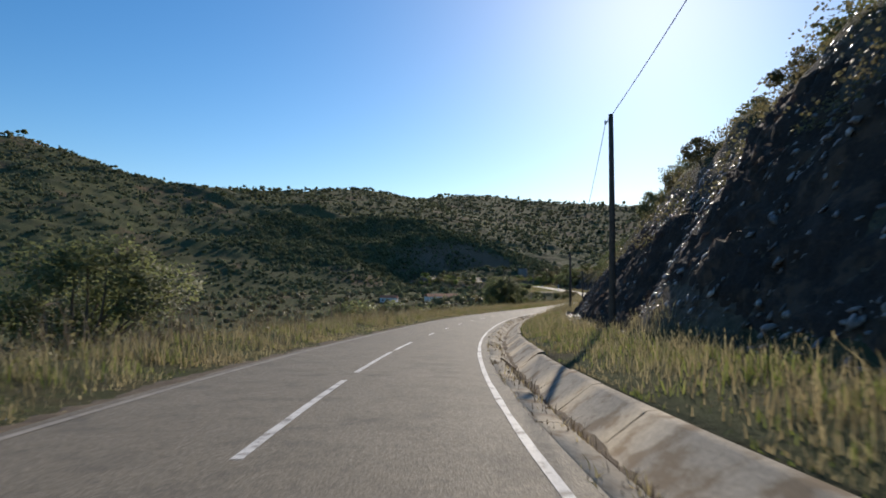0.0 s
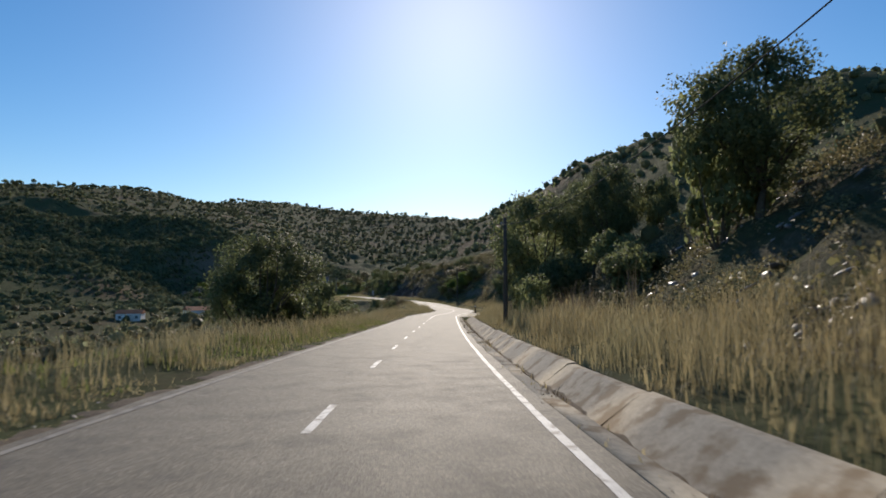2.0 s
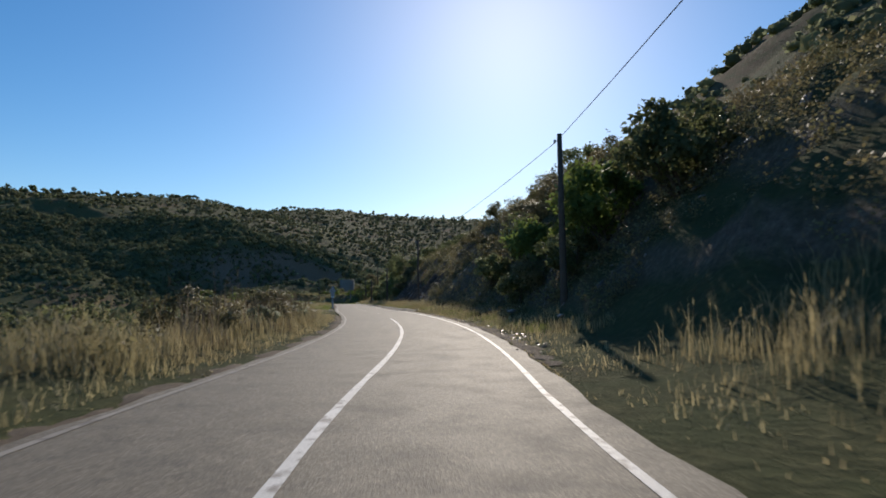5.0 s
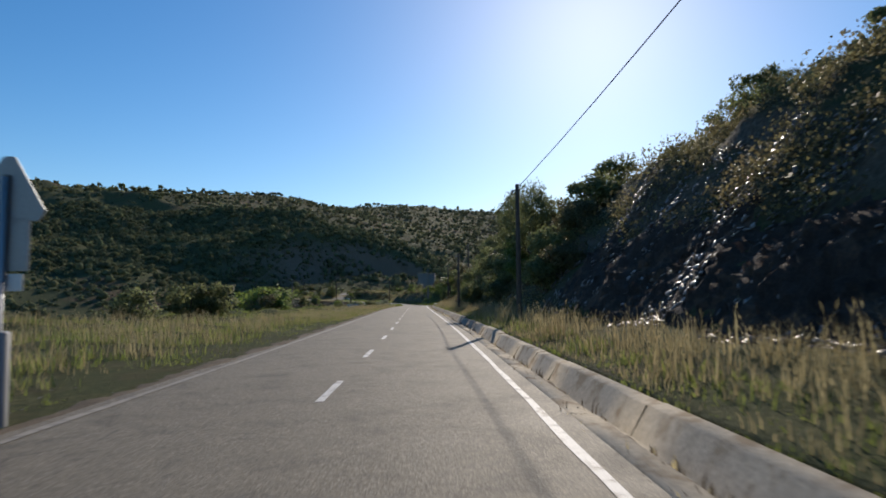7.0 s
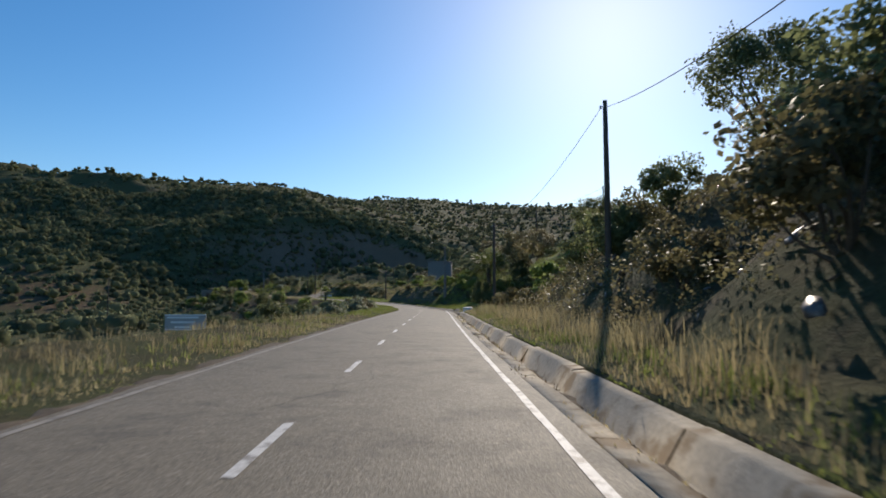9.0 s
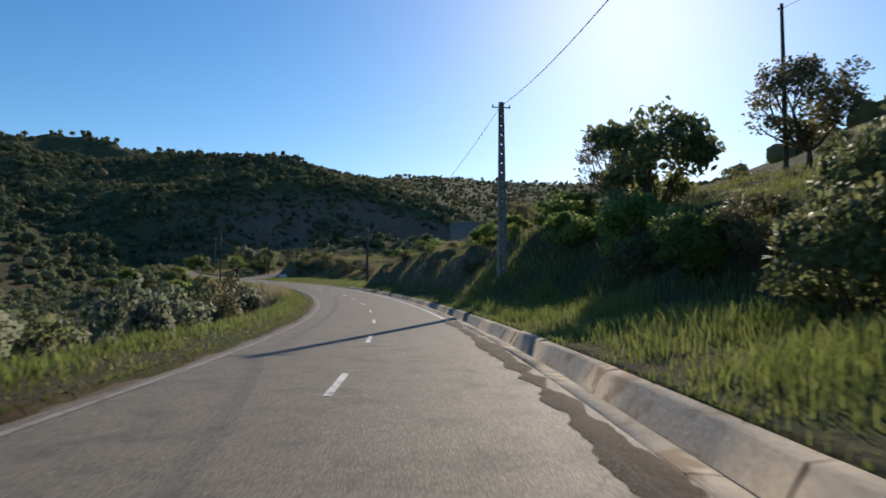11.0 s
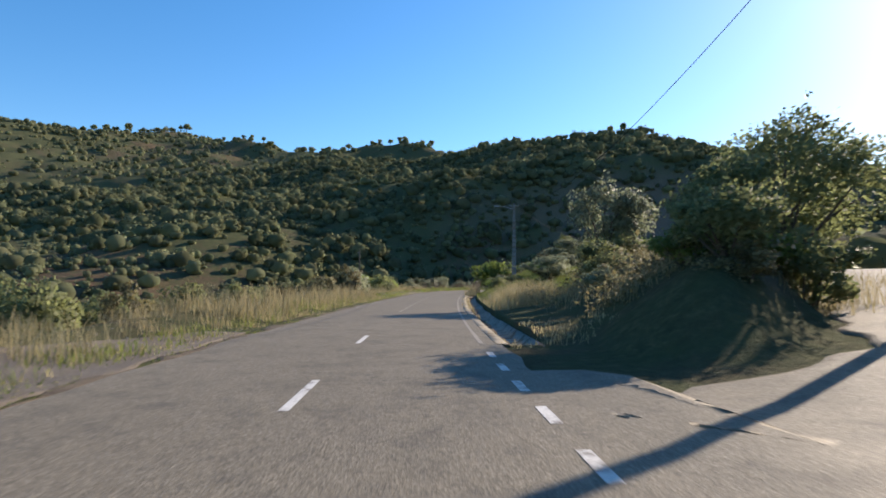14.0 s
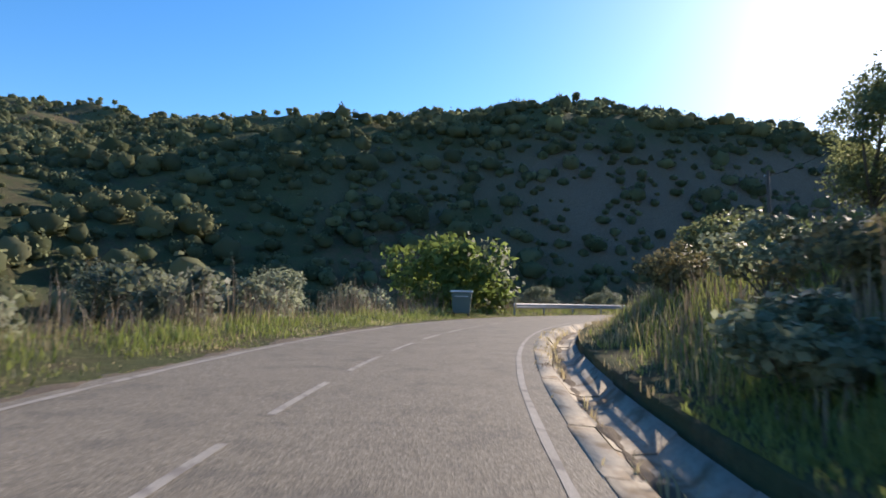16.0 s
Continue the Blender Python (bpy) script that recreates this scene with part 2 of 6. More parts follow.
def tube(path, radii, sides=8, cap=True):
    """Verts and faces of a round tapered tube along a path."""
    path, radii = np.asarray(path, float), np.asarray(radii, float)
    tang = np.gradient(path, axis=0)
    tang /= np.linalg.norm(tang, axis=1)[:, None] + 1e-9
    ref = np.array([1.0, 0.13, 0.05]) if abs(tang[0][2]) > 0.7 else np.array([0, 0, 1.0])
    side = np.cross(tang, ref)
    side /= np.linalg.norm(side, axis=1)[:, None] + 1e-9
    up = np.cross(side, tang)
    a = np.arange(sides) / sides * 2 * np.pi
    v = path[:, None] + radii[:, None, None] * (np.cos(a)[None, :, None] * side[:, None] + np.sin(a)[None, :, None] * up[:, None])
    n = len(path)
    i = np.arange(n - 1)[:, None] * sides + np.arange(sides)[None]
    j = np.arange(n - 1)[:, None] * sides + (np.arange(sides)[None] + 1) % sides
    f = np.stack([i, j, j + sides, i + sides], -1).reshape(-1, 4)
    v = v.reshape(-1, 3)
    if cap:
        c = len(v)
        v = np.concatenate([v, path[-1:]])
        k = (n - 1) * sides + np.arange(sides)
        f = np.concatenate([f, np.stack([k, (n - 1) * sides + (np.arange(sides) + 1) % sides, np.full(sides, c), np.full(sides, c)], -1)])
    return v, f


def join(pieces):
    """Verts and faces of several pieces (verts, faces) as one."""
    vs, fs, n = [], [], 0
    for v, f in pieces:
        vs.append(v)
        f = np.asarray(f)
        if f.shape[1] == 3:
            f = np.concatenate([f, f[:, 2:]], 1)
        fs.append(f + n)
        n += len(v)
    return np.concatenate(vs), np.concatenate(fs)


def clean_quads(v, f):
    """Splits faces that have a doubled corner from real quads."""
    tri = f[:, 2] == f[:, 3]
    return [f[~tri], f[tri][:, :3]]


def box(cx, cy, cz, lx, ly, lz):
    x, y, z = lx / 2, ly / 2, lz / 2
    v = np.array([(a * x + cx, b * y + cy, c * z + cz) for c in (-1, 1) for b in (-1, 1) for a in (-1, 1)])
    f = np.array([(0, 2, 3, 1), (4, 5, 7, 6), (0, 1, 5, 4), (2, 6, 7, 3), (0, 4, 6, 2), (1, 3, 7, 5)])
    return v, f


def bevel_box(name, size, material, bevel=0.01, at=(0, 0, 0)):
    bm = bmesh.new()
    bmesh.ops.create_cube(bm, size=1.0, matrix=Matrix.Translation(at) @ Matrix.Diagonal((*size, 1)))
    bmesh.ops.bevel(bm, geom=list(bm.edges), offset=bevel, segments=2, affect="EDGES")
    return from_bm(name, bm, material)


# ---- materials ----
def material(name):
    m = bpy.data.materials.new(name)
    m.use_nodes = True
    t = m.node_tree
    return m, t, t.nodes["Principled BSDF"]


def node(t, kind, **values):
    n = t.nodes.new(kind)
    for k, v in values.items():
        n.inputs[k].default_value = v
    return n


def ramp(t, source, stops):
    r = t.nodes.new("ShaderNodeValToRGB")
    e = r.color_ramp.elements
    while len(e) < len(stops):
        e.new(0.5)
    for el, (p, c) in zip(e, stops):
        el.position, el.color = p, (*c, 1) if len(c) == 3 else c
    t.links.new(source, r.inputs[0])
    return r.outputs[0]


def mixed(t, fac, a, b, mode="MIX"):
    m = t.nodes.new("ShaderNodeMix")
    m.data_type, m.blend_type = "RGBA", mode
    for socket, value in ((m.inputs[0], fac), (m.inputs[6], a), (m.inputs[7], b)):
        if isinstance(value, bpy.types.NodeSocket):
            t.links.new(value, socket)
        else:
            socket.default_value = value if isinstance(value, float) else (*value, 1)
    return m.outputs[2]


def noise_of(t, scale, detail=4.0, rough=0.6, coords=None):
    n = node(t, "ShaderNodeTexNoise", Scale=scale, Detail=detail, Roughness=rough)
    if coords is None:
        coords = t.nodes.new("ShaderNodeTexCoord").outputs["Object"]
    t.links.new(coords, n.inputs["Vector"])
    return n.outputs["Fac"]


def bumped(t, shader, height, strength, distance):
    b = node(t, "ShaderNodeBump", Strength=strength, Distance=distance)
    t.links.new(height, b.inputs["Height"])
    t.links.new(b.outputs[0], shader.inputs["Normal"])


def surface(name, dark, light, scale, fine, rough=0.8, bump=0.4, depth=0.02, third=None, metal=0.0):
    """A rough natural surface in two colours, at two sizes, with relief."""
    m, t, p = material(name)
    big, small = noise_of(t, scale), noise_of(t, fine, 6.0, 0.7)
    c = ramp(t, big, [(0.3, dark), (0.7, light)])
    c = mixed(t, 0.5, c, ramp(t, small, [(0.25, tuple(v * 0.55 for v in dark)), (0.75, tuple(min(1, v * 1.35) for v in light))]))
    if third:
        c = mixed(t, ramp(t, noise_of(t, scale * 2.3, 5.0), [(0.52, (0, 0, 0)), (0.62, (1, 1, 1))]), c, third)
    t.links.new(c, p.inputs["Base Color"])
    p.inputs["Roughness"].default_value = rough
    p.inputs["Specular IOR Level"].default_value = 0.5 if rough < 0.7 else 0.15
    p.inputs["Metallic"].default_value = metal
    if bump:
        bumped(t, p, small, bump, depth)
    return m


def leafy(name, dark, light, dry=None, through=0.45, patch=0.4, gloss=0.25, glow_by=1.7):
    """Leaves or blades: light passes through them, and each one differs a little."""
    m, t, p = material(name)
    isl = t.nodes.new("ShaderNodeNewGeometry").outputs["Random Per Island"]
    big = noise_of(t, patch, 2.0)
    c = ramp(t, isl, [(0.0, dark), (1.0, light)])
    c = mixed(t, ramp(t, big, [(0.35, (0, 0, 0)), (0.65, (1, 1, 1))]), c, mixed(t, 0.45, c, light if dry is None else dry))
    ob = t.nodes.new("ShaderNodeObjectInfo").outputs["Random"]
    hsv = node(t, "ShaderNodeHueSaturation", Saturation=0.95)
    mr = node(t, "ShaderNodeMapRange")
    mr.inputs[3].default_value, mr.inputs[4].default_value = 0.75, 1.2
    t.links.new(ob, mr.inputs[0])
    t.links.new(mr.outputs[0], hsv.inputs["Value"])
    t.links.new(c, hsv.inputs["Color"])
    c = hsv.outputs[0]
    p.inputs["Roughness"].default_value = 0.6
    p.inputs["Specular IOR Level"].default_value = gloss
    t.links.new(c, p.inputs["Base Color"])
    tr = t.nodes.new("ShaderNodeBsdfTranslucent")
    glow = node(t, "ShaderNodeHueSaturation", Saturation=1.05, Value=glow_by)
    t.links.new(c, glow.inputs["Color"])
    t.links.new(glow.outputs[0], tr.inputs[0])
    mx = t.nodes.new("ShaderNodeMixShader")
    mx.inputs[0].default_value = through
    t.links.new(p.outputs[0], mx.inputs[1])
    t.links.new(tr.outputs[0], mx.inputs[2])
    t.links.new(mx.outputs[0], t.nodes["Material Output"].inputs[0])
    return m


def plain(name, color, rough=0.6, metal=0.0, grime=0.3, fine=30.0):
    m, t, p = material(name)
    n = noise_of(t, fine, 5.0, 0.7)
    c = mixed(t, ramp(t, n, [(0.4, (0, 0, 0)), (0.75, (grime, grime, grime))]), color, tuple(v * 0.45 for v in color))
    t.links.new(c, p.inputs["Base Color"])
    p.inputs["Roughness"].default_value, p.inputs["Metallic"].default_value = rough, metal
    return m


def asphalt():
    m, t, p = material("worn_asphalt")
    big, mid = noise_of(t, 0.25, 4.0), noise_of(t, 1.7, 5.0)
    vo = node(t, "ShaderNodeTexVoronoi", Scale=62.0)
    t.links.new(t.nodes.new("ShaderNodeTexCoord").outputs["Object"], vo.inputs["Vector"])
    stone = ramp(t, vo.outputs["Color"], [(0.1, (0.066, 0.056, 0.041)), (0.55, (0.157, 0.136, 0.1)), (0.95, (0.35, 0.308, 0.232))])
    c = mixed(t, 0.6, ramp(t, big, [(0.3, (0.15, 0.127, 0.09)), (0.7, (0.195, 0.166, 0.119))]), stone)
    # worn darker blotches, a hand to a pace across
    c = mixed(t, ramp(t, mid, [(0.5, (0, 0, 0)), (0.72, (0.5, 0.5, 0.5))]), c, (0.07, 0.066, 0.058))
    c = mixed(t, ramp(t, noise_of(t, 5.5, 6.0, 0.75), [(0.55, (0, 0, 0)), (0.7, (0.42, 0.42, 0.42))]), c, (0.05, 0.047, 0.042))
    # fine cracks
    cr = node(t, "ShaderNodeTexVoronoi", Scale=0.55)
    cr.feature = "DISTANCE_TO_EDGE"
    wob = node(t, "ShaderNodeTexNoise", Scale=2.2, Detail=5.0)
    co = t.nodes.new("ShaderNodeTexCoord").outputs["Object"]
    t.links.new(co, wob.inputs["Vector"])
    t.links.new(mixed(t, 0.22, co, wob.outputs["Color"]), cr.inputs["Vector"])
    where = ramp(t, noise_of(t, 0.12, 2.0), [(0.53, (0, 0, 0)), (0.62, (1, 1, 1))])
    line = ramp(t, cr.outputs["Distance"], [(0.0, (0.55, 0.55, 0.55)), (0.006, (0, 0, 0))])
    c = mixed(t, mixed(t, 1.0, line, where, "MULTIPLY"), c, (0.018, 0.017, 0.016))
    t.links.new(c, p.inputs["Base Color"])
    r = ramp(t, mid, [(0.3, (0.7, 0.7, 0.7)), (0.8, (0.8, 0.8, 0.8))])
    t.links.new(r, p.inputs["Roughness"])
    p.inputs["Specular IOR Level"].default_value = 0.2
    bumped(t, p, vo.outputs["Distance"], 0.6, 0.006)
    return m


def ground_mat():
    """Dry earth with straw-coloured and green patches, bare rock where the land is steep."""
    m, t, p = material("dry_earth")
    geo = t.nodes.new("ShaderNodeNewGeometry")
    sep = t.nodes.new("ShaderNodeSeparateXYZ")
    t.links.new(geo.outputs["Normal"], sep.inputs[0])
    big, mid, fine = noise_of(t, 0.02, 5.0), noise_of(t, 0.35, 5.0), noise_of(t, 5.0, 6.0, 0.7)
    earth = ramp(t, mid, [(0.3, (0.072, 0.056, 0.038)), (0.7, (0.15, 0.116, 0.075))])
    weeds = ramp(t, fine, [(0.3, (0.05, 0.056, 0.027)), (0.5, (0.078, 0.084, 0.04)), (0.75, (0.14, 0.135, 0.068))])
    c = mixed(t, ramp(t, mixed(t, 0.5, big, mid), [(0.34, (0, 0, 0)), (0.5, (0.95, 0.95, 0.95))]), earth, weeds)
    # bare reddish terraces here and there
    red = ramp(t, fine, [(0.3, (0.09, 0.056, 0.038)), (0.75, (0.19, 0.122, 0.082))])
    c = mixed(t, ramp(t, noise_of(t, 0.013, 4.0, 0.65), [(0.55, (0, 0, 0)), (0.63, (0.8, 0.8, 0.8))]), c, red)
    # low herbs in tufts about a pace across
    c = mixed(t, ramp(t, noise_of(t, 0.8, 4.0, 0.6), [(0.47, (0, 0, 0)), (0.58, (0.65, 0.65, 0.65))]), c, (0.07, 0.082, 0.038))
    rock = ramp(t, fine, [(0.3, (0.085, 0.07, 0.056)), (0.55, (0.16, 0.132, 0.104)), (0.8, (0.27, 0.225, 0.175))])
    c = mixed(t, ramp(t, sep.outputs["Z"], [(0.56, (1, 1, 1)), (0.74, (0, 0, 0))]), c, rock)
    t.links.new(c, p.inputs["Base Color"])
    p.inputs["Roughness"].default_value = 1.0
    p.inputs["Specular IOR Level"].default_value = 0.05
    bumped(t, p, fine, 0.9, 0.2)
    return m


ASPHALT = asphalt()
GROUND = ground_mat()
PAINT_FAINT = surface("faint_road_paint", (0.21, 0.19, 0.155), (0.34, 0.31, 0.26), 2.0, 45.0, 0.72, 0.2, 0.004, third=(0.18, 0.16, 0.135))
PAINT = surface("worn_road_paint", (0.4, 0.385, 0.35), (0.66, 0.64, 0.59), 2.0, 45.0, 0.69, 0.2, 0.004, third=(0.2, 0.18, 0.155))
CONCRETE = surface("weathered_concrete", (0.19, 0.168, 0.132), (0.32, 0.288, 0.23), 0.8, 14.0, 0.9, 0.5, 0.02, third=(0.15, 0.115, 0.075))
TURF = surface("green_turf", (0.06, 0.095, 0.014), (0.16, 0.215, 0.03), 0.7, 16.0, 0.95, 0.9, 0.05, third=(0.13, 0.115, 0.045))
VERGE_GRIT = surface("weedy_grit", (0.06, 0.055, 0.036), (0.13, 0.115, 0.078), 0.35, 9.0, 0.95, 0.8, 0.03, third=(0.085, 0.085, 0.045))
GRAVEL = surface("grey_gravel", (0.072, 0.063, 0.049), (0.15, 0.132, 0.104), 0.5, 22.0, 0.9, 0.8, 0.03)
SLATE = surface("slate_rock", (0.055, 0.045, 0.04), (0.16, 0.135, 0.12), 1.2, 9.0, 0.42, 0.6, 0.03, third=(0.27, 0.25, 0.23))
STRATA = surface("layered_slate", (0.028, 0.021, 0.018), (0.08, 0.061, 0.05), 0.6, 13.0, 0.85, 1.0, 0.09, third=(0.12, 0.082, 0.058))
BARK = surface("grey_bark", (0.05, 0.04, 0.03), (0.15, 0.12, 0.09), 6.0, 40.0, 0.9, 0.6, 0.02)
POLE_WOOD = surface("old_pole_wood", (0.05, 0.04, 0.032), (0.13, 0.1, 0.08), 4.0, 60.0, 0.85, 0.3, 0.008)
POLE_CONCRETE = surface("pole_concrete", (0.14, 0.13, 0.12), (0.24, 0.225, 0.2), 3.0, 40.0, 0.85, 0.25, 0.006)
WIRE = plain("black_cable", (0.02, 0.02, 0.022), 0.95)
STEEL = plain("galvanised_steel", (0.42, 0.43, 0.44), 0.45, 0.8)
WHITEWASH = surface("whitewash", (0.66, 0.66, 0.65), (0.82, 0.82, 0.8), 1.5, 18.0, 0.8, 0.25, 0.008, third=(0.5, 0.48, 0.44))
STONE_WALL = surface("rubble_stone", (0.12, 0.1, 0.085), (0.3, 0.26, 0.21), 2.5, 12.0, 0.9, 0.8, 0.06)
ROOF_TILE = surface("clay_tile", (0.22, 0.09, 0.05), (0.38, 0.17, 0.1), 2.0, 20.0, 0.8, 0.4, 0.03)
LEAF_OAK = leafy("cork_oak_leaves", (0.075, 0.09, 0.036), (0.185, 0.2, 0.085), through=0.5)
LEAF_OLIVE = leafy("olive_leaves", (0.09, 0.105, 0.058), (0.21, 0.23, 0.145))
LEAF_GREEN = leafy("fig_leaves", (0.085, 0.125, 0.027), (0.2, 0.25, 0.065), through=0.55)
LEAF_SCRUB = leafy("scrub_leaves", (0.09, 0.09, 0.04), (0.21, 0.195, 0.09), dry=(0.22, 0.155, 0.085), glow_by=1.3)
LEAF_HILL = leafy("hillside_scrub", (0.082, 0.097, 0.054), (0.21, 0.23, 0.13), dry=(0.19, 0.175, 0.1), through=0.5, patch=0.11, gloss=0.0)
LEAF_SLOPE = leafy("slope_scrub_leaves", (0.085, 0.103, 0.053), (0.22, 0.245, 0.132), dry=(0.165, 0.15, 0.085), through=0.5, patch=0.2, gloss=0.0)
LEAF_PALM = leafy("palm_leaves", (0.06, 0.08, 0.02), (0.16, 0.18, 0.05), through=0.35)
GRASS_DRY = leafy("dry_grass", (0.21, 0.17, 0.088), (0.46, 0.375, 0.2), dry=(0.34, 0.325, 0.18), through=0.5, patch=0.25, glow_by=1.15)
GRASS_GREEN = leafy("green_grass", (0.105, 0.145, 0.03), (0.28, 0.325, 0.08), dry=(0.26, 0.26, 0.09), through=0.5, patch=0.3, glow_by=1.15)
STALK = leafy("grey_stalks", (0.13, 0.1, 0.065), (0.27, 0.21, 0.14), through=0.25, glow_by=1.0)

# ---- the ground: a strip along the road and the country round it, one sheet ----
us = np.concatenate([-np.geomspace(60, 16, 16), np.linspace(-15, -4, 36), [-3.4, -2.72, -2.66, -2.58], [-1.5, 0, 1.5, 2.58],
                     [2.66, 3.2, 3.54, 3.62, 3.84, 3.92], np.linspace(4.4, 22, 45), np.geomspace(23, 60, 16)])
ss = np.arange(-70, 626, 0.8)
S2, U2 = np.meshgrid(ss, us, indexing="ij")
# pull the strip together where the road bends, so that its rows never cross
lim = 0.82 / np.maximum(np.abs(np.interp(S2, sg, kap)), 1e-4)
U2 = np.sign(U2) * np.minimum(np.abs(U2), np.maximum(lim, 30))
strip = on_road(S2, U2)
near_z = np.interp(S2, sg, rz_) + beside(S2, U2)
w2 = smooth(22, 75, np.abs(U2))
strip[..., 2] = (1 - w2) * near_z + w2 * hills(strip[..., 0], strip[..., 1])
sv, sf = strip.reshape(-1, 3), grid_faces(len(ss), len(us))
sheets, holes = [(sv, sf)], None
for half, cell in ((640, 5.0), (2600, 40.0)):
    gx = np.arange(-half, half + 1, cell) + 40
    gy = np.arange(-half, half + 1, cell) + 420
    X, Y = np.meshgrid(gx, gy, indexing="ij")
    Z = land(X, Y)
    s_, u_ = nearest(X, Y)
    inner = ((np.abs(u_) < 24) & (s_ > -64) & (s_ < 620)).reshape(X.shape)
    Z = Z - np.where((np.abs(u_).reshape(X.shape) < 52), 0.6, 0.0)
    f = grid_faces(len(gx), len(gy))[:, ::-1]
    if holes is None:
        bad = inner.ravel()
        holes = half - cell
    else:
        bad = ((np.abs(X - 40) < holes) & (np.abs(Y - 420) < holes)).ravel()
        Z = Z - np.where((np.abs(X - 40) < holes + 60) & (np.abs(Y - 420) < holes + 60), 3.0, 0.0)
    f = f[~bad[f].any(1)]
    sheets.append((np.stack([X, Y, Z], -1).reshape(-1, 3), f))
gv, gf = join(sheets)
ground = new("ground", fast_mesh("ground", gv, gf, GROUND, True))
tagged(ground, "dry earthy valley land with rocky banks and hills", "ground", kind="structure")

# ---- the road ----
def ribbon(s0, s1, u0, u1, z0, material, name, step=1.0, crown=0.0, ragged=0.0, cols=2, seed=0):
    n = max(2, int(round((s1 - s0) / step)) + 1)
    s = np.linspace(s0, s1, n)
    r = np.random.default_rng(seed)
    u = np.linspace(u0, u1, cols)[None] + np.zeros((n, 1))
    if ragged:
        u[:, 0] += ragged * r.normal(size=n)
        u[:, -1] += ragged * r.normal(size=n)
    p = on_road(np.repeat(s[:, None], cols, 1), u)
    p[..., 2] += z0 - crown * (u / 2.75) ** 2
    return fast_mesh(name, p.reshape(-1, 3), grid_faces(n, cols), material, cols > 2)


road = new("road", ribbon(-78, 630, -2.5, 2.74, 0.0, ASPHALT, "road", 1.0, 0.0, 0.035, 9, 3))
tagged(road, "narrow two-lane country road of worn grey asphalt", "road", kind="structure")
part("edge_line", ribbon(-78, 424, -2.34, -2.245, 0.005, PAINT_FAINT, "edge_line", 1.0, 0, 0.006, 2, 4), road, "worn white edge line")
for a, b, w in ((424, 468, 0.07), (500, 508, 0.06), (528, 541, 0.06), (541, 630, 0.09)):
    part("edge_line", ribbon(a, b, -2.34, -2.34 + w, 0.005, PAINT_FAINT, "edge_line", 0.5, 0, 0.014, 2, 6), road, "faint rubbed edge line")
for a, b in ((-78, 358.8), (388.5, 466.0), (484.0, 630.0)):
    part("edge_line", ribbon(a, b, 2.30, 2.39 if b < 500 else 2.38, 0.005, PAINT if b < 500 else PAINT_FAINT, "edge_line", 1.0, 0, 0.006, 2, 5), road, "worn white edge line")
for a in np.arange(359.6, 364, 1.9):
    part("short_dash", ribbon(a, a + 0.9, 2.29, 2.40, 0.005, PAINT, "short_dash", 0.9), road)
for a in np.arange(467, 483, 1.5):
    part("short_dash", ribbon(a, a + 0.7, 2.29, 2.40, 0.005, PAINT, "short_dash", 0.7), road)
part("centre_line", ribbon(119.5, 199, -0.055, 0.055, 0.005, PAINT, "centre_line", 1.0, 0, 0.005), road, "solid white centre line")


def dash_starts(marks, usual):
    out = []
    for a, b in zip(marks[:-1], marks[1:]):
        n = max(1, int(round((b - a) / usual)))
        out += [a + (b - a) * k / n for k in range(n)]
    return out + [marks[-1]]


dashes = dash_starts([26.0, 55.3, 72.69, 78.97, 89.86, 107.17, 113.46], 5.7)
dashes += dash_starts([206.33, 224.71, 241.94, 257.3, 273.42, 278.94, 350.64, 357.61, 376.33, 394.8, 408.05, 413.22, 426.38, 445.72, 460.26, 478.0, 484.0], 5.7)
for a in dashes:
    part("centre_dash", ribbon(a, a + 1.7, -0.048, 0.048, 0.005, PAINT, "centre_dash", 0.85), road)
for a in dash_starts([496.1, 511.06, 525.9, 543.54, 618.0], 3.0):
    part("centre_dash", ribbon(a, a + 1.9, -0.042, 0.042, 0.005, PAINT_FAINT, "centre_dash", 0.7), road)
for a in (-8.0, -1.6, 4.8, 11.2, 17.0):
    part("centre_dash", ribbon(a, a + 5.2 if a < 15 else a + 4.0, -0.05, 0.05, 0.005, PAINT, "centre_dash", 0.75), road)

# ---- the concrete gutter, cast in lengths ----
gutter = thing("roadside_gutter", "weathered concrete drainage gutter with cracked joints and weeds", "gutter", kind="structure")
prof = [(2.60, -0.02), (2.62, 0.015), (2.86, 0.0), (3.2, -0.27), (3.72, 0.13), (3.86, 0.15), (3.9, 0.1), (3.9, -0.4)]
steep = [(2.60, -0.02), (2.62, 0.015), (2.85, 0.0), (2.91, -0.17), (3.2, -0.21), (3.37, 0.08), (3.55, 0.1), (3.59, 0.06), (3.59, -0.4)]
shallow = [(2.60, -0.02), (2.62, 0.012), (2.84, 0.0), (3.0, -0.18), (3.14, -0.22), (3.36, -0.2), (3.54, -0.02), (3.58, -0.4)]
gr = np.random.default_rng(21)
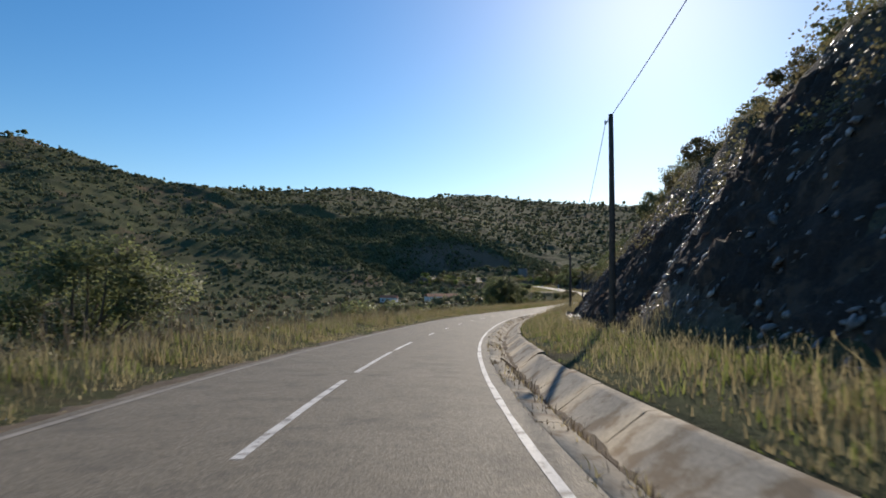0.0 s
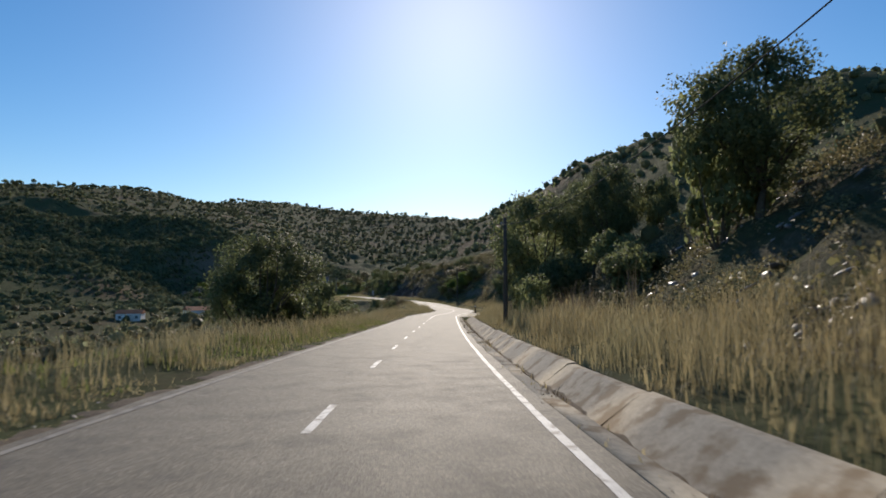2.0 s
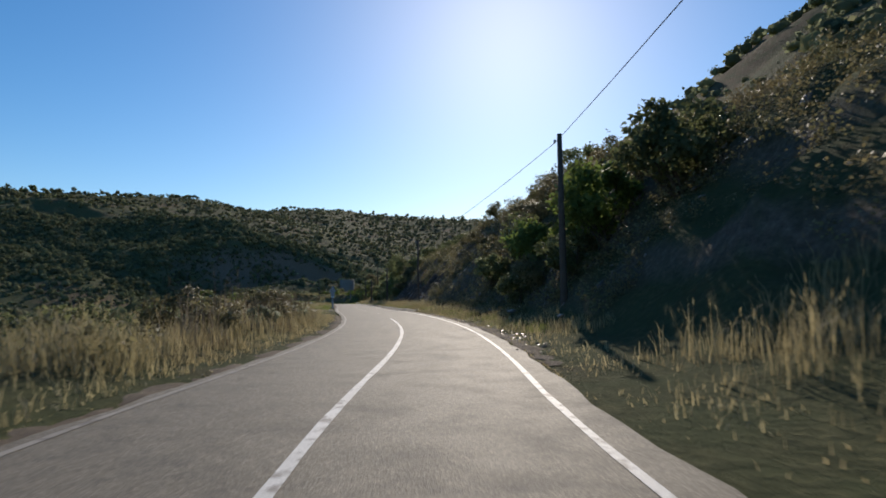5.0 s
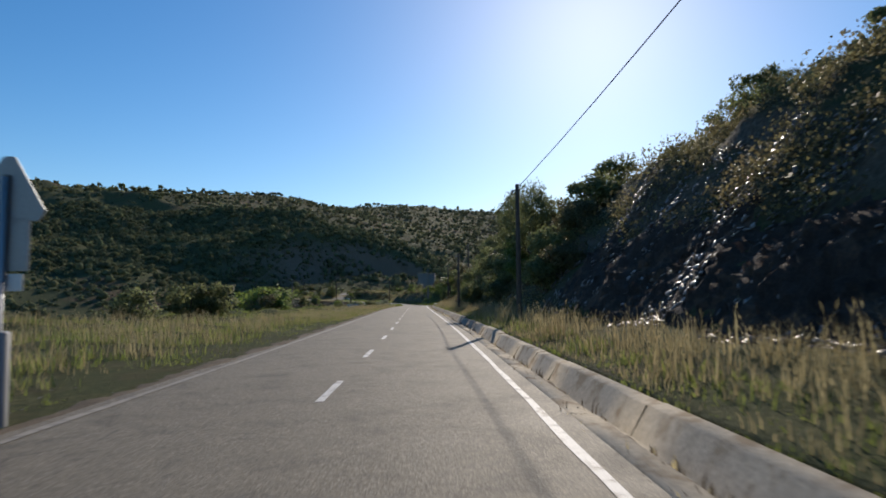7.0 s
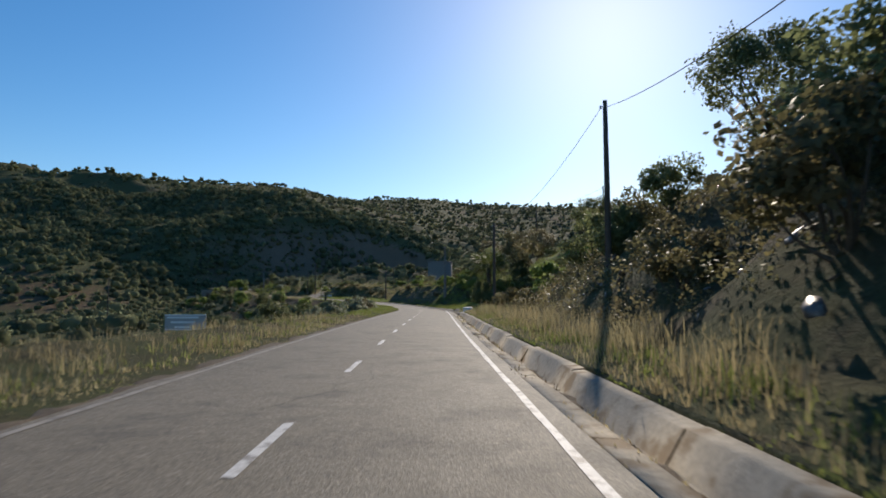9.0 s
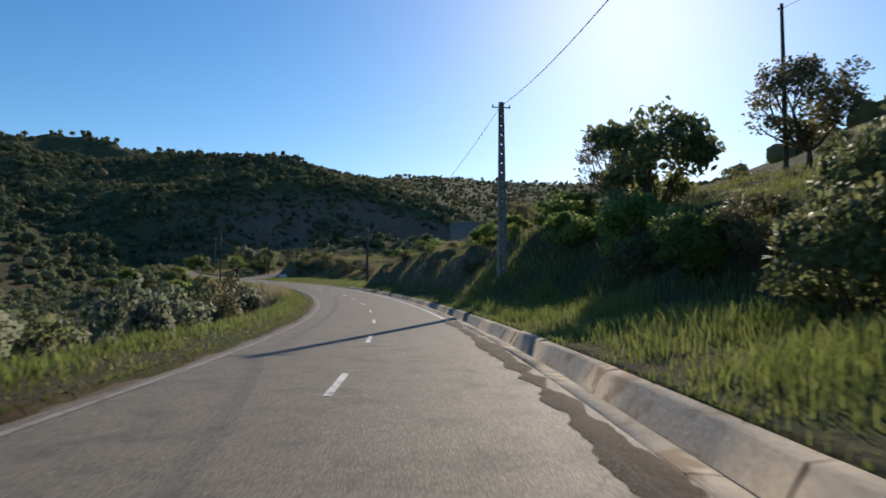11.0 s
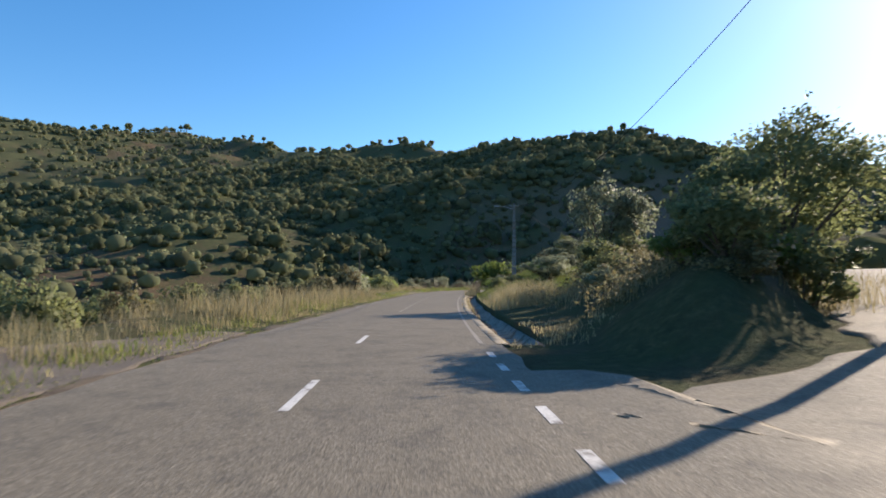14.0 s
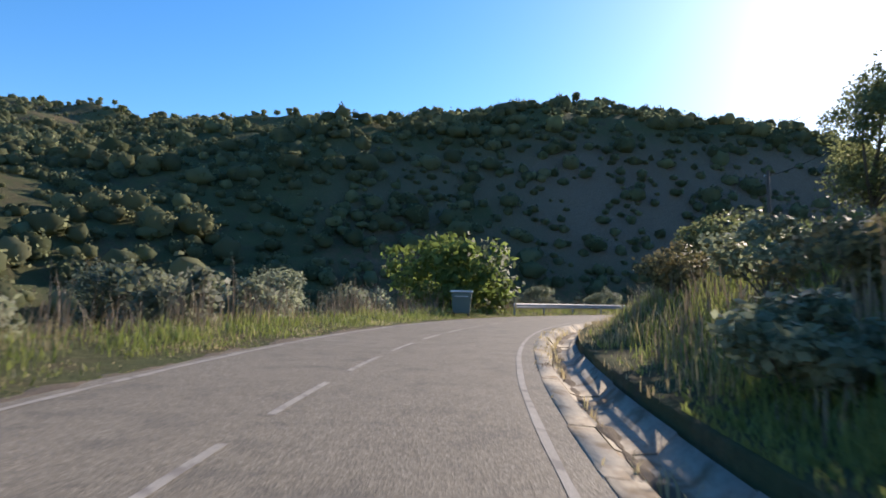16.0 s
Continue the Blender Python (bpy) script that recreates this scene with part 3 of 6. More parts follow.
for a0, b0 in GUTTER:
    s0 = a0
    while s0 < b0 - 0.5:
        s1 = min(s0 + 4.0, b0)
        if gr.random() < 0.3:
            s1 = min(s0 + gr.uniform(1.5, 3), b0)
        s = np.linspace(s0 + 0.012, s1 - 0.012, 5)
        tilt = gr.normal(0, 0.012)
        p = np.stack([on_road(s, u + gr.normal(0, 0.006) + tilt, z + tilt * (u - 2.6)) for u, z in (prof if a0 < 100 else steep if a0 < 480 else shallow)], 1)
        m = p.shape[1]
        foot = p[[0, -1]].copy()
        foot[..., 2] = p[[0, -1], :, 2].min() - 0.1
        v = np.concatenate([p.reshape(-1, 3), foot.reshape(-1, 3)])
        i = np.arange(m - 1)
        ends = [np.stack([q + i, q + i + 1, 5 * m + e * m + i + 1, 5 * m + e * m + i], 1) for e, q in ((0, 0), (1, 4 * m))]
        part("gutter_length", fast_mesh("gutter_length", v, np.concatenate([grid_faces(5, m)] + ends), CONCRETE), gutter)
        s0 = s1

# ---- leaves, bushes, trees ----
def leaf_cards(r, c, size, long=1.7, up=0.25):
    """Small folded leaves (two joined triangles each) round the places c."""
    n = len(c)
    d = r.normal(size=(n, 3))
    d[:, 2] += up
    d /= np.linalg.norm(d, axis=1)[:, None]
    e = np.cross(d, r.normal(size=(n, 3)))
    e /= np.linalg.norm(e, axis=1)[:, None]
    k = np.cross(d, e)
    sz = size * r.uniform(0.6, 1.35, (n, 1))
    v = np.stack([c - d * sz * long / 2, c + e * sz / 2 + k * sz * 0.12, c + d * sz * long / 2, c - e * sz / 2 + k * sz * 0.12], 1)
    f = np.arange(n * 4).reshape(n, 4)
    return v.reshape(-1, 3), f


def rounded(v, centres, lift=0.35, own=0.45):
    """Turns leaves outward from the middles given, and gives them soft normals that follow the crown."""
    q = v.reshape(-1, 4, 3).copy()
    mid = q.mean(1)
    out = mid - centres
    out /= np.linalg.norm(out, axis=1)[:, None] + 1e-6
    out[:, 2] += lift
    out /= np.linalg.norm(out, axis=1)[:, None] + 1e-6
    face = np.cross(q[:, 2] - q[:, 0], q[:, 3] - q[:, 1])
    face /= np.linalg.norm(face, axis=1)[:, None] + 1e-9
    wrong = (face * out).sum(1) < 0
    q[wrong] = q[wrong][:, ::-1]
    face[wrong] *= -1
    n = out + own * face
    n /= np.linalg.norm(n, axis=1)[:, None] + 1e-9
    return q.reshape(-1, 3), np.repeat(n, 4, 0)


def clumps(r, n, size, centre, lumps, lump_size, shell=0.55):
    """Places for leaves: crowded on the outsides of several lumps that fill an ellipsoid."""
    size, centre = np.array(size), np.array(centre)
    q = r.normal(size=(lumps, 3))
    q /= np.linalg.norm(q, axis=1)[:, None]
    q *= r.uniform(0.35, 1.0, (lumps, 1)) ** 0.6
    lr = lump_size * r.uniform(0.6, 1.3, lumps)
    i = r.integers(0, lumps, n)
    d = r.normal(size=(n, 3))
    d /= np.linalg.norm(d, axis=1)[:, None]
    rad = lr[i] * (shell + (1 - shell) * r.random(n)) * r.uniform(0.75, 1.15, n)
    p = (q[i] * (1 - lump_size * 0.6) + d * rad[:, None]) * size + centre
    return p, q * size * (1 - lump_size * 0.6) + centre


def limbs(r, base, tips, girth, sides=6):
    """A bent, tapered limb from base to each tip."""
    out = []
    for tip in tips:
        n = 5
        t = np.linspace(0, 1, n)[:, None]
        mid = r.normal(0, 0.08 * np.linalg.norm(tip - base), (1, 3))
        p = base + (tip - base) * t + np.sin(t * np.pi) * mid
        out.append(tube(p, girth * np.linspace(1, 0.22, n), sides))
    return out


KINDS = {
    # kind: label, category, height, width, trunk share, leaves, leaf size, lumps, lump size, leaf material, trunk girth
    "cork_oak": ("dark evergreen cork oak with a dense ragged crown", "tree", 8.0, 7.5, 0.17, 14000, 0.11, 38, 0.30, "LEAF_OAK", 0.17),
    "olive_tree": ("grey-green olive tree with a rounded airy crown", "tree", 4.5, 4.8, 0.2, 7500, 0.09, 30, 0.31, "LEAF_OLIVE", 0.12),
    "pepper_tree": ("tall feathery tree with thin pale foliage", "tree", 9.0, 6.5, 0.16, 7000, 0.13, 44, 0.25, "LEAF_SCRUB", 0.14),
    "green_shrub": ("broad bright green leafy shrub on the bank", "shrub", 3.0, 4.2, 0.06, 4400, 0.125, 24, 0.34, "LEAF_GREEN", 0.05),
    "scrub_bush": ("dry brownish green scrub bush on stony ground", "shrub", 2.2, 3.0, 0.05, 3000, 0.085, 22, 0.34, "LEAF_SCRUB", 0.04),
    "oak_shrub": ("low dark evergreen oak bush", "shrub", 2.6, 3.4, 0.05, 3600, 0.1, 22, 0.34, "LEAF_OAK", 0.05),
    "grey_shrub": ("grey-leaved twiggy roadside shrub", "shrub", 2.0, 2.6, 0.05, 2000, 0.1, 18, 0.36, "LEAF_OLIVE", 0.03),
}
MADE = {}


def build_plant(kind, seed):
    label, cat, h, w, tr, n, leaf, lumps, ls, mat_name, girth = KINDS[kind]
    mats = {"LEAF_OAK": LEAF_OAK, "LEAF_OLIVE": LEAF_OLIVE, "LEAF_SCRUB": LEAF_SCRUB, "LEAF_GREEN": LEAF_GREEN}
    r = np.random.default_rng(seed)
    e = thing(kind, label, cat)
    ch = h * (1 - tr)
    p, tips = clumps(r, n, (w / 2, w / 2 * r.uniform(0.85, 1.1), ch / 2), (0, 0, h * tr + ch / 2), lumps, ls)
    # a few sprays that break the outline
    sp = tips[r.integers(0, lumps, 14)]
    out = (sp - np.array([0, 0, h * 0.5])) * 0.32 + r.normal(0, 0.1, (14, 3))
    spray = (sp[:, None] + out[:, None] * np.linspace(0.4, 1.25, 12)[None, :, None] + r.normal(0, 0.07 * w / 3, (14, 12, 3))).reshape(-1, 3)
    p = np.concatenate([p, spray])
    p[:, 2] = np.maximum(p[:, 2], 0.05)
    v, f = leaf_cards(r, p, leaf)
    near = np.stack([((p - t) ** 2).sum(1) for t in tips], 1).argmin(1)
    v, nn = rounded(v, tips[near] * 0.6 + np.array([0, 0, h * tr + ch * 0.4]) * 0.4)
    part("crown", fast_mesh("crown", v, f, mats[mat_name], True, nn), e)
    base = np.array([0, 0, -0.25])
    if tr > 0.15:
        fork = np.array([r.normal(0, 0.15), r.normal(0, 0.15), h * tr * 0.95])
        t = np.linspace(0, 1, 6)[:, None]
        path = base + (fork - base) * t + np.sin(t * 3.1) * r.normal(0, 0.08, (1, 3))
        pieces = [tube(path, girth * np.linspace(1.35, 0.8, 6), 9)]
        for v, f in limbs(r, fork, tips[:12], girth * 0.55):
            part("limb", fast_mesh("limb", v, clean_quads(v, f), BARK, True), e)
    else:
        pieces = limbs(r, base, tips[:9], girth)
    v, f = join(pieces)
    part("trunk", fast_mesh("trunk", v, clean_quads(v, f), BARK, True), e)
    return e


def drop(s, u, sink=0.06):
    p = land_su(np.array([s]), np.array([u]))[0]
    return p[0], p[1], p[2] - sink


pr = np.random.default_rng(99)


def plant(kind, s, u, height, width=None, group="roadside bushes and trees", variants=3):
    """Sets a plant of that height and width by the road, or a copy of one that stands already."""
    h0, w0 = KINDS[kind][2], KINDS[kind][3]
    kz = height / h0
    kx = (width or height * w0 / h0) / w0
    m = Matrix.Translation(drop(s, u)) @ Matrix.Rotation(pr.uniform(0, 6.28), 4, "Z") @ Matrix.Diagonal((kx, kx * pr.uniform(0.9, 1.1), kz, 1))
    pool = MADE.setdefault(kind, [])
    if len(pool) < variants:
        ob = build_plant(kind, 1000 + 17 * len(pool) + len(kind) * 101)
        tagged(ob, group=group)
        pool.append(ob)
        ob.matrix_basis = m
        return ob
    src = pool[pr.integers(0, len(pool))]
    ob = copy_thing(src, Matrix.Identity(4))
    ob.matrix_basis = m
    return ob


PLANTS = [
    # low growth on the right bank
    ("scrub_bush", 40, 13, 1.6, 2.4), ("oak_shrub", 34, 17, 2.6, 4), ("oak_shrub", 47, 16, 2.6, 4), ("scrub_bush", 58, 14, 1.8, 2.6), ("oak_shrub", 24, 17, 3, 4.5), ("cork_oak", 15, 22, 5, 6),
    ("oak_shrub", 62, 18, 2.8, 4), ("cork_oak", 55, 22, 4.5, 6), ("scrub_bush", 66, 11.5, 1.6, 2.4), ("scrub_bush", 20, 12.5, 1.4, 2.2), ("scrub_bush", 30, 12.4, 1.4, 2.2),
    ("oak_shrub", 96, 10.5, 2.6, 3.6), ("oak_shrub", 101, 11, 3.0, 3.6), ("oak_shrub", 113, 10.6, 3.0, 3.6), ("oak_shrub", 122, 9.6, 3.4, 4), ("oak_shrub", 126, 10.5, 3.0, 4), ("cork_oak", 124, 13, 5.5, 5),
    ("oak_shrub", 145, 14, 3.2, 4), ("cork_oak", 152, 17, 6, 7), ("oak_shrub", 160, 13, 3.0, 4), ("oak_shrub", 170, 11, 3.2, 4.5), ("cork_oak", 166, 18, 5.5, 6),
    ("green_shrub", 198, 8.4, 3.4, 4.4), ("oak_shrub", 202, 8.6, 3.2, 4.4), ("oak_shrub", 188, 10, 3.8, 4.6), ("green_shrub", 191, 8.4, 3.4, 4.4),
    ("scrub_bush", 211, 9.0, 2.2, 3.2), ("oak_shrub", 203, 12.6, 2.6, 3.6), ("scrub_bush", 216, 9.4, 1.8, 2.8), ("oak_shrub", 210, 13, 2.2, 3.4), ("scrub_bush", 222, 12.4, 1.8, 2.6), ("scrub_bush", 196, 7.0, 2.0, 2.8), ("oak_shrub", 199, 7.0, 2.2, 3), ("oak_shrub", 205, 7.2, 2.2, 3), ("oak_shrub", 192, 7.2, 2.4, 3.2),
    ("scrub_bush", 232, 13.4, 1.4, 2.4), ("scrub_bush", 240, 14, 1.6, 2.6), ("scrub_bush", 246, 11.5, 1.4, 2.2), ("scrub_bush", 226, 10.6, 1.2, 2),
    ("scrub_bush", 262, 7.6, 1.8, 2.8), ("oak_shrub", 285, 8.0, 3.2, 4.4), ("oak_shrub", 302, 11, 3, 4), ("oak_shrub", 292, 7.8, 2.6, 3.6), ("scrub_bush", 299, 7.4, 2.0, 3),
    ("oak_shrub", 313, 9.4, 3, 4), ("cork_oak", 322, 12.5, 5, 5.4), ("oak_shrub", 330, 9.6, 2.8, 4), ("scrub_bush", 318, 7.6, 2, 2.8), ("oak_shrub", 338, 10.5, 2.8, 3.8), ("green_shrub", 345, 9.5, 2.4, 3.2), ("scrub_bush", 349, 6.4, 1.5, 2.4), ("scrub_bush", 341, 6.6, 1.8, 2.6),
    ("oak_shrub", 373, 9.6, 3.2, 3.6), ("oak_shrub", 373, 7.2, 3.6, 2.6), ("oak_shrub", 375.5, 7.6, 3.2, 2.8), ("oak_shrub", 376.5, 8.6, 3.4, 3.6), ("oak_shrub", 371, 8.4, 2.2, 2.6), ("scrub_bush", 384, 9.5, 1.8, 2.6), ("scrub_bush", 388, 8.5, 1.6, 2.4), ("oak_shrub", 379, 8.0, 2.6, 3.2), ("oak_shrub", 372, 12.0, 3, 4), ("oak_shrub", 370, 16.0, 2.4, 3.4), ("oak_shrub", 378, 12.5, 3.2, 4), ("oak_shrub", 381, 10.4, 2.6, 3.6), ("green_shrub", 385, 8.4, 1.8, 2.6), ("green_shrub", 395, 8.6, 1.8, 2.6), ("oak_shrub", 360, 15, 2.8, 3.6), ("green_shrub", 364, 12, 2.0, 2.8), ("oak_shrub", 370, 14, 3, 4), ("oak_shrub", 367, 11.6, 1.8, 2.6), ("oak_shrub", 370, 12.8, 2.2, 3), ("oak_shrub", 365.5, 13, 1.6, 2.4), ("green_shrub", 407, 8.2, 1.6, 2.2), ("green_shrub", 411, 8.8, 0.8, 1.4), ("scrub_bush", 415, 8.4, 0.7, 1.2), ("green_shrub", 419.5, 8.4, 0.7, 1.3), ("scrub_bush", 404, 6.4, 1.0, 1.6), ("scrub_bush", 412, 6.6, 0.8, 1.4), ("green_shrub", 416, 12, 1.6, 2.4), ("green_shrub", 403, 8.6, 1.6, 2.4),
    ("scrub_bush", 420, 7.6, 0.9, 1.2), ("scrub_bush", 425, 7.4, 1.1, 1.4), ("green_shrub", 428, 11, 1.8, 2.8), ("scrub_bush", 433, 12, 1.6, 2.6), ("scrub_bush", 440, 12.5, 1.6, 2.6), ("scrub_bush", 446, 11.5, 1.4, 2.2), ("grey_shrub", 450, 13, 1.5, 2.4), ("scrub_bush", 454, 12.6, 1.7, 2.4),
    ("oak_shrub", 468.5, 10.6, 1.3, 2.2), ("scrub_bush", 459, 13.5, 1.0, 2.2), ("oak_shrub", 470, 12, 1.4, 2.4), ("oak_shrub", 471.5, 14.5, 1.5, 2.4), ("oak_shrub", 465.5, 11.0, 1.2, 2.2), ("scrub_bush", 462, 11.4, 1.0, 1.8), ("scrub_bush", 464, 13.4, 1.3, 2.2), ("grey_shrub", 466.5, 9.8, 0.9, 1.6), ("oak_shrub", 467, 14.6, 1.6, 2.6),
    ("green_shrub", 484.5, 6.4, 0.8, 1.5), ("oak_shrub", 483.4, 6.8, 1.5, 2.4), ("oak_shrub", 485.6, 7.8, 2.0, 2.8), ("oak_shrub", 485.2, 9.4, 1.9, 2.6), ("scrub_bush", 486.6, 7.6, 0.8, 1.5), ("oak_shrub", 492, 7.0, 1.1, 2.2), ("grey_shrub", 489.5, 6.2, 0.8, 1.4), ("oak_shrub", 492, 12.6, 1.0, 2.0), ("oak_shrub", 503.5, 17.5, 1.4, 2.6), ("oak_shrub", 511, 21, 1.6, 3.0), ("oak_shrub", 505, 11.0, 2.0, 3.2),
    ("green_shrub", 521, 9, 1.4, 2.2), ("green_shrub", 530, 9, 1.2, 2.2), ("oak_shrub", 536, 12.5, 2.0, 3.2), ("oak_shrub", 526, 5.6, 1.0, 1.8), ("green_shrub", 531, 5.2, 1.1, 2.0), ("oak_shrub", 534.5, 5.4, 1.5, 2.2), ("grey_shrub", 538, 5.6, 1.6, 2.4), ("oak_shrub", 541, 5.2, 1.4, 2.2), ("oak_shrub", 520, 6.6, 1.0, 2.0), ("scrub_bush", 541, 7.4, 1.3, 2.2), ("scrub_bush", 546, 6.2, 1.4, 2.4), ("grey_shrub", 550, 6.8, 1.6, 2.4), ("scrub_bush", 555, 6.0, 1.6, 2.4), ("oak_shrub", 560, 8, 2.2, 3.2), ("oak_shrub", 570, 8, 2.4, 3.4), ("grey_shrub", 544, 4.8, 1.2, 2.0),
    # left verge
    ("cork_oak", 20, -11, 5.6, 7), ("oak_shrub", 57, -11, 3.4, 4.4), ("oak_shrub", 60.5, -9.0, 2.6, 3.4), ("scrub_bush", 66, -7.6, 1.7, 2.6), ("oak_shrub", 70, -8.6, 2.4, 3.2), ("oak_shrub", 49, -10.5, 3.6, 5.5), ("oak_shrub", 53, -9, 2.8, 4), ("cork_oak", 97.5, -7.4, 5.8, 6.2), ("cork_oak", 101, -9.6, 6.4, 5.6), ("oak_shrub", 100, -7.4, 3.4, 4), ("oak_shrub", 97.6, 5.9, 2.6, 2.2), ("oak_shrub", 101.5, 6.4, 3.0, 2.6), ("oak_shrub", 113, -8.2, 4.4, 3.4), ("oak_shrub", 118, -9, 3.4, 3.4), ("scrub_bush", 124, -8, 2.2, 3), ("oak_shrub", 133, -10, 3, 4), ("oak_shrub", 26, -13, 3.6, 5), ("scrub_bush", 64, -9, 2, 3), ("oak_shrub", 73, -12, 3, 4),
    ("grey_shrub", 188, -4.7, 0.9, 1.5), ("scrub_bush", 191.5, -4.9, 1.0, 1.6), ("grey_shrub", 195, -4.6, 0.9, 1.5), ("scrub_bush", 198.5, -4.8, 1.0, 1.6), ("scrub_bush", 184, -4.9, 1.0, 1.6), ("grey_shrub", 202, -4.9, 0.9, 1.5), ("oak_shrub", 284.3, 5.5, 2.4, 2.2), ("oak_shrub", 288, 6.0, 2.6, 2.6), ("oak_shrub", 294, 6.6, 3.0, 3.2), ("oak_shrub", 297, 8.6, 3.0, 3.6), ("scrub_bush", 290.5, 7.4, 2.2, 3), ("scrub_bush", 190, -6.5, 1.6, 2.4), ("scrub_bush", 195, -6.0, 1.6, 2.4), ("scrub_bush", 200, -6.2, 1.5, 2.4), ("scrub_bush", 186, -6.5, 1.7, 2.6), ("oak_shrub", 181, -8, 2, 3),
    ("green_shrub", 292, -13, 3.4, 5.4), ("oak_shrub", 298, -15, 3, 4), ("scrub_bush", 310, -11, 1.6, 2.4), ("oak_shrub", 320, -13, 2.2, 3), ("oak_shrub", 334, -6.8, 1.8, 2.6),
    ("grey_shrub", 362, -6.2, 2.4, 3), ("grey_shrub", 366, -7.4, 2.6, 3.2), ("scrub_bush", 371, -6.4, 2.4, 3), ("grey_shrub", 375, -7.2, 2.6, 3), ("grey_shrub", 379, -6.2, 2.4, 3), ("oak_shrub", 383, -7.4, 2.6, 3), ("grey_shrub", 387, -6.4, 2.4, 2.8), ("grey_shrub", 391, -6.8, 2.5, 3), ("scrub_bush", 395, -6.2, 2.3, 3), ("oak_shrub", 399, -7, 2.4, 3), ("grey_shrub", 403, -6.4, 2.2, 2.8), ("scrub_bush", 407, -7.2, 2.4, 3), ("grey_shrub", 356, -7.8, 2.4, 3.2), ("grey_shrub", 412, -7.6, 2.2, 2.8),
    ("green_shrub", 432, -12, 2.6, 3.4), ("oak_shrub", 441, -9.5, 2.4, 3), ("oak_shrub", 428, -13, 2.6, 3.4), ("oak_shrub", 458, -10.5, 3.2, 3), ("oak_shrub", 463, -12, 3, 3.4), ("green_shrub", 477, -13, 4, 4), ("oak_shrub", 484, -11.5, 3, 3.6), ("oak_shrub", 488, -9.5, 2.8, 2.6), ("oak_shrub", 495, -11, 2.8, 3.6), ("scrub_bush", 502, -9, 2.4, 3.2),
    ("scrub_bush", 514, -7, 2.6, 3.2), ("oak_shrub", 518, -7.6, 2.8, 3.4), ("grey_shrub", 518, -5.8, 2.3, 3.0), ("grey_shrub", 515.5, -6.0, 2.0, 2.8), ("oak_shrub", 527, -9.5, 3, 3.4), ("olive_tree", 548, -10, 3.6, 3.8), ("green_shrub", 540, -7.0, 2.2, 2.6), ("olive_tree", 553, -8.4, 3.4, 3.6), ("olive_tree", 559, -8.5, 2.8, 3.4), ("olive_tree", 565, -8, 2.4, 3.2), ("grey_shrub", 556, -6.6, 2.0, 2.8), ("grey_shrub", 562, -6.4, 1.8, 2.6), ("olive_tree", 575, -9, 3.6, 4.4), ("oak_shrub", 577, -7.4, 2.8, 4), ("olive_tree", 584, -7.5, 3, 4), ("olive_tree", 592, -7, 3, 4), ("oak_shrub", 600, -8, 3, 4), ("green_shrub", 608, -7, 2.6, 4),
]
for kind, s, u, h, w in PLANTS:
    plant(kind, s, u, h, w)
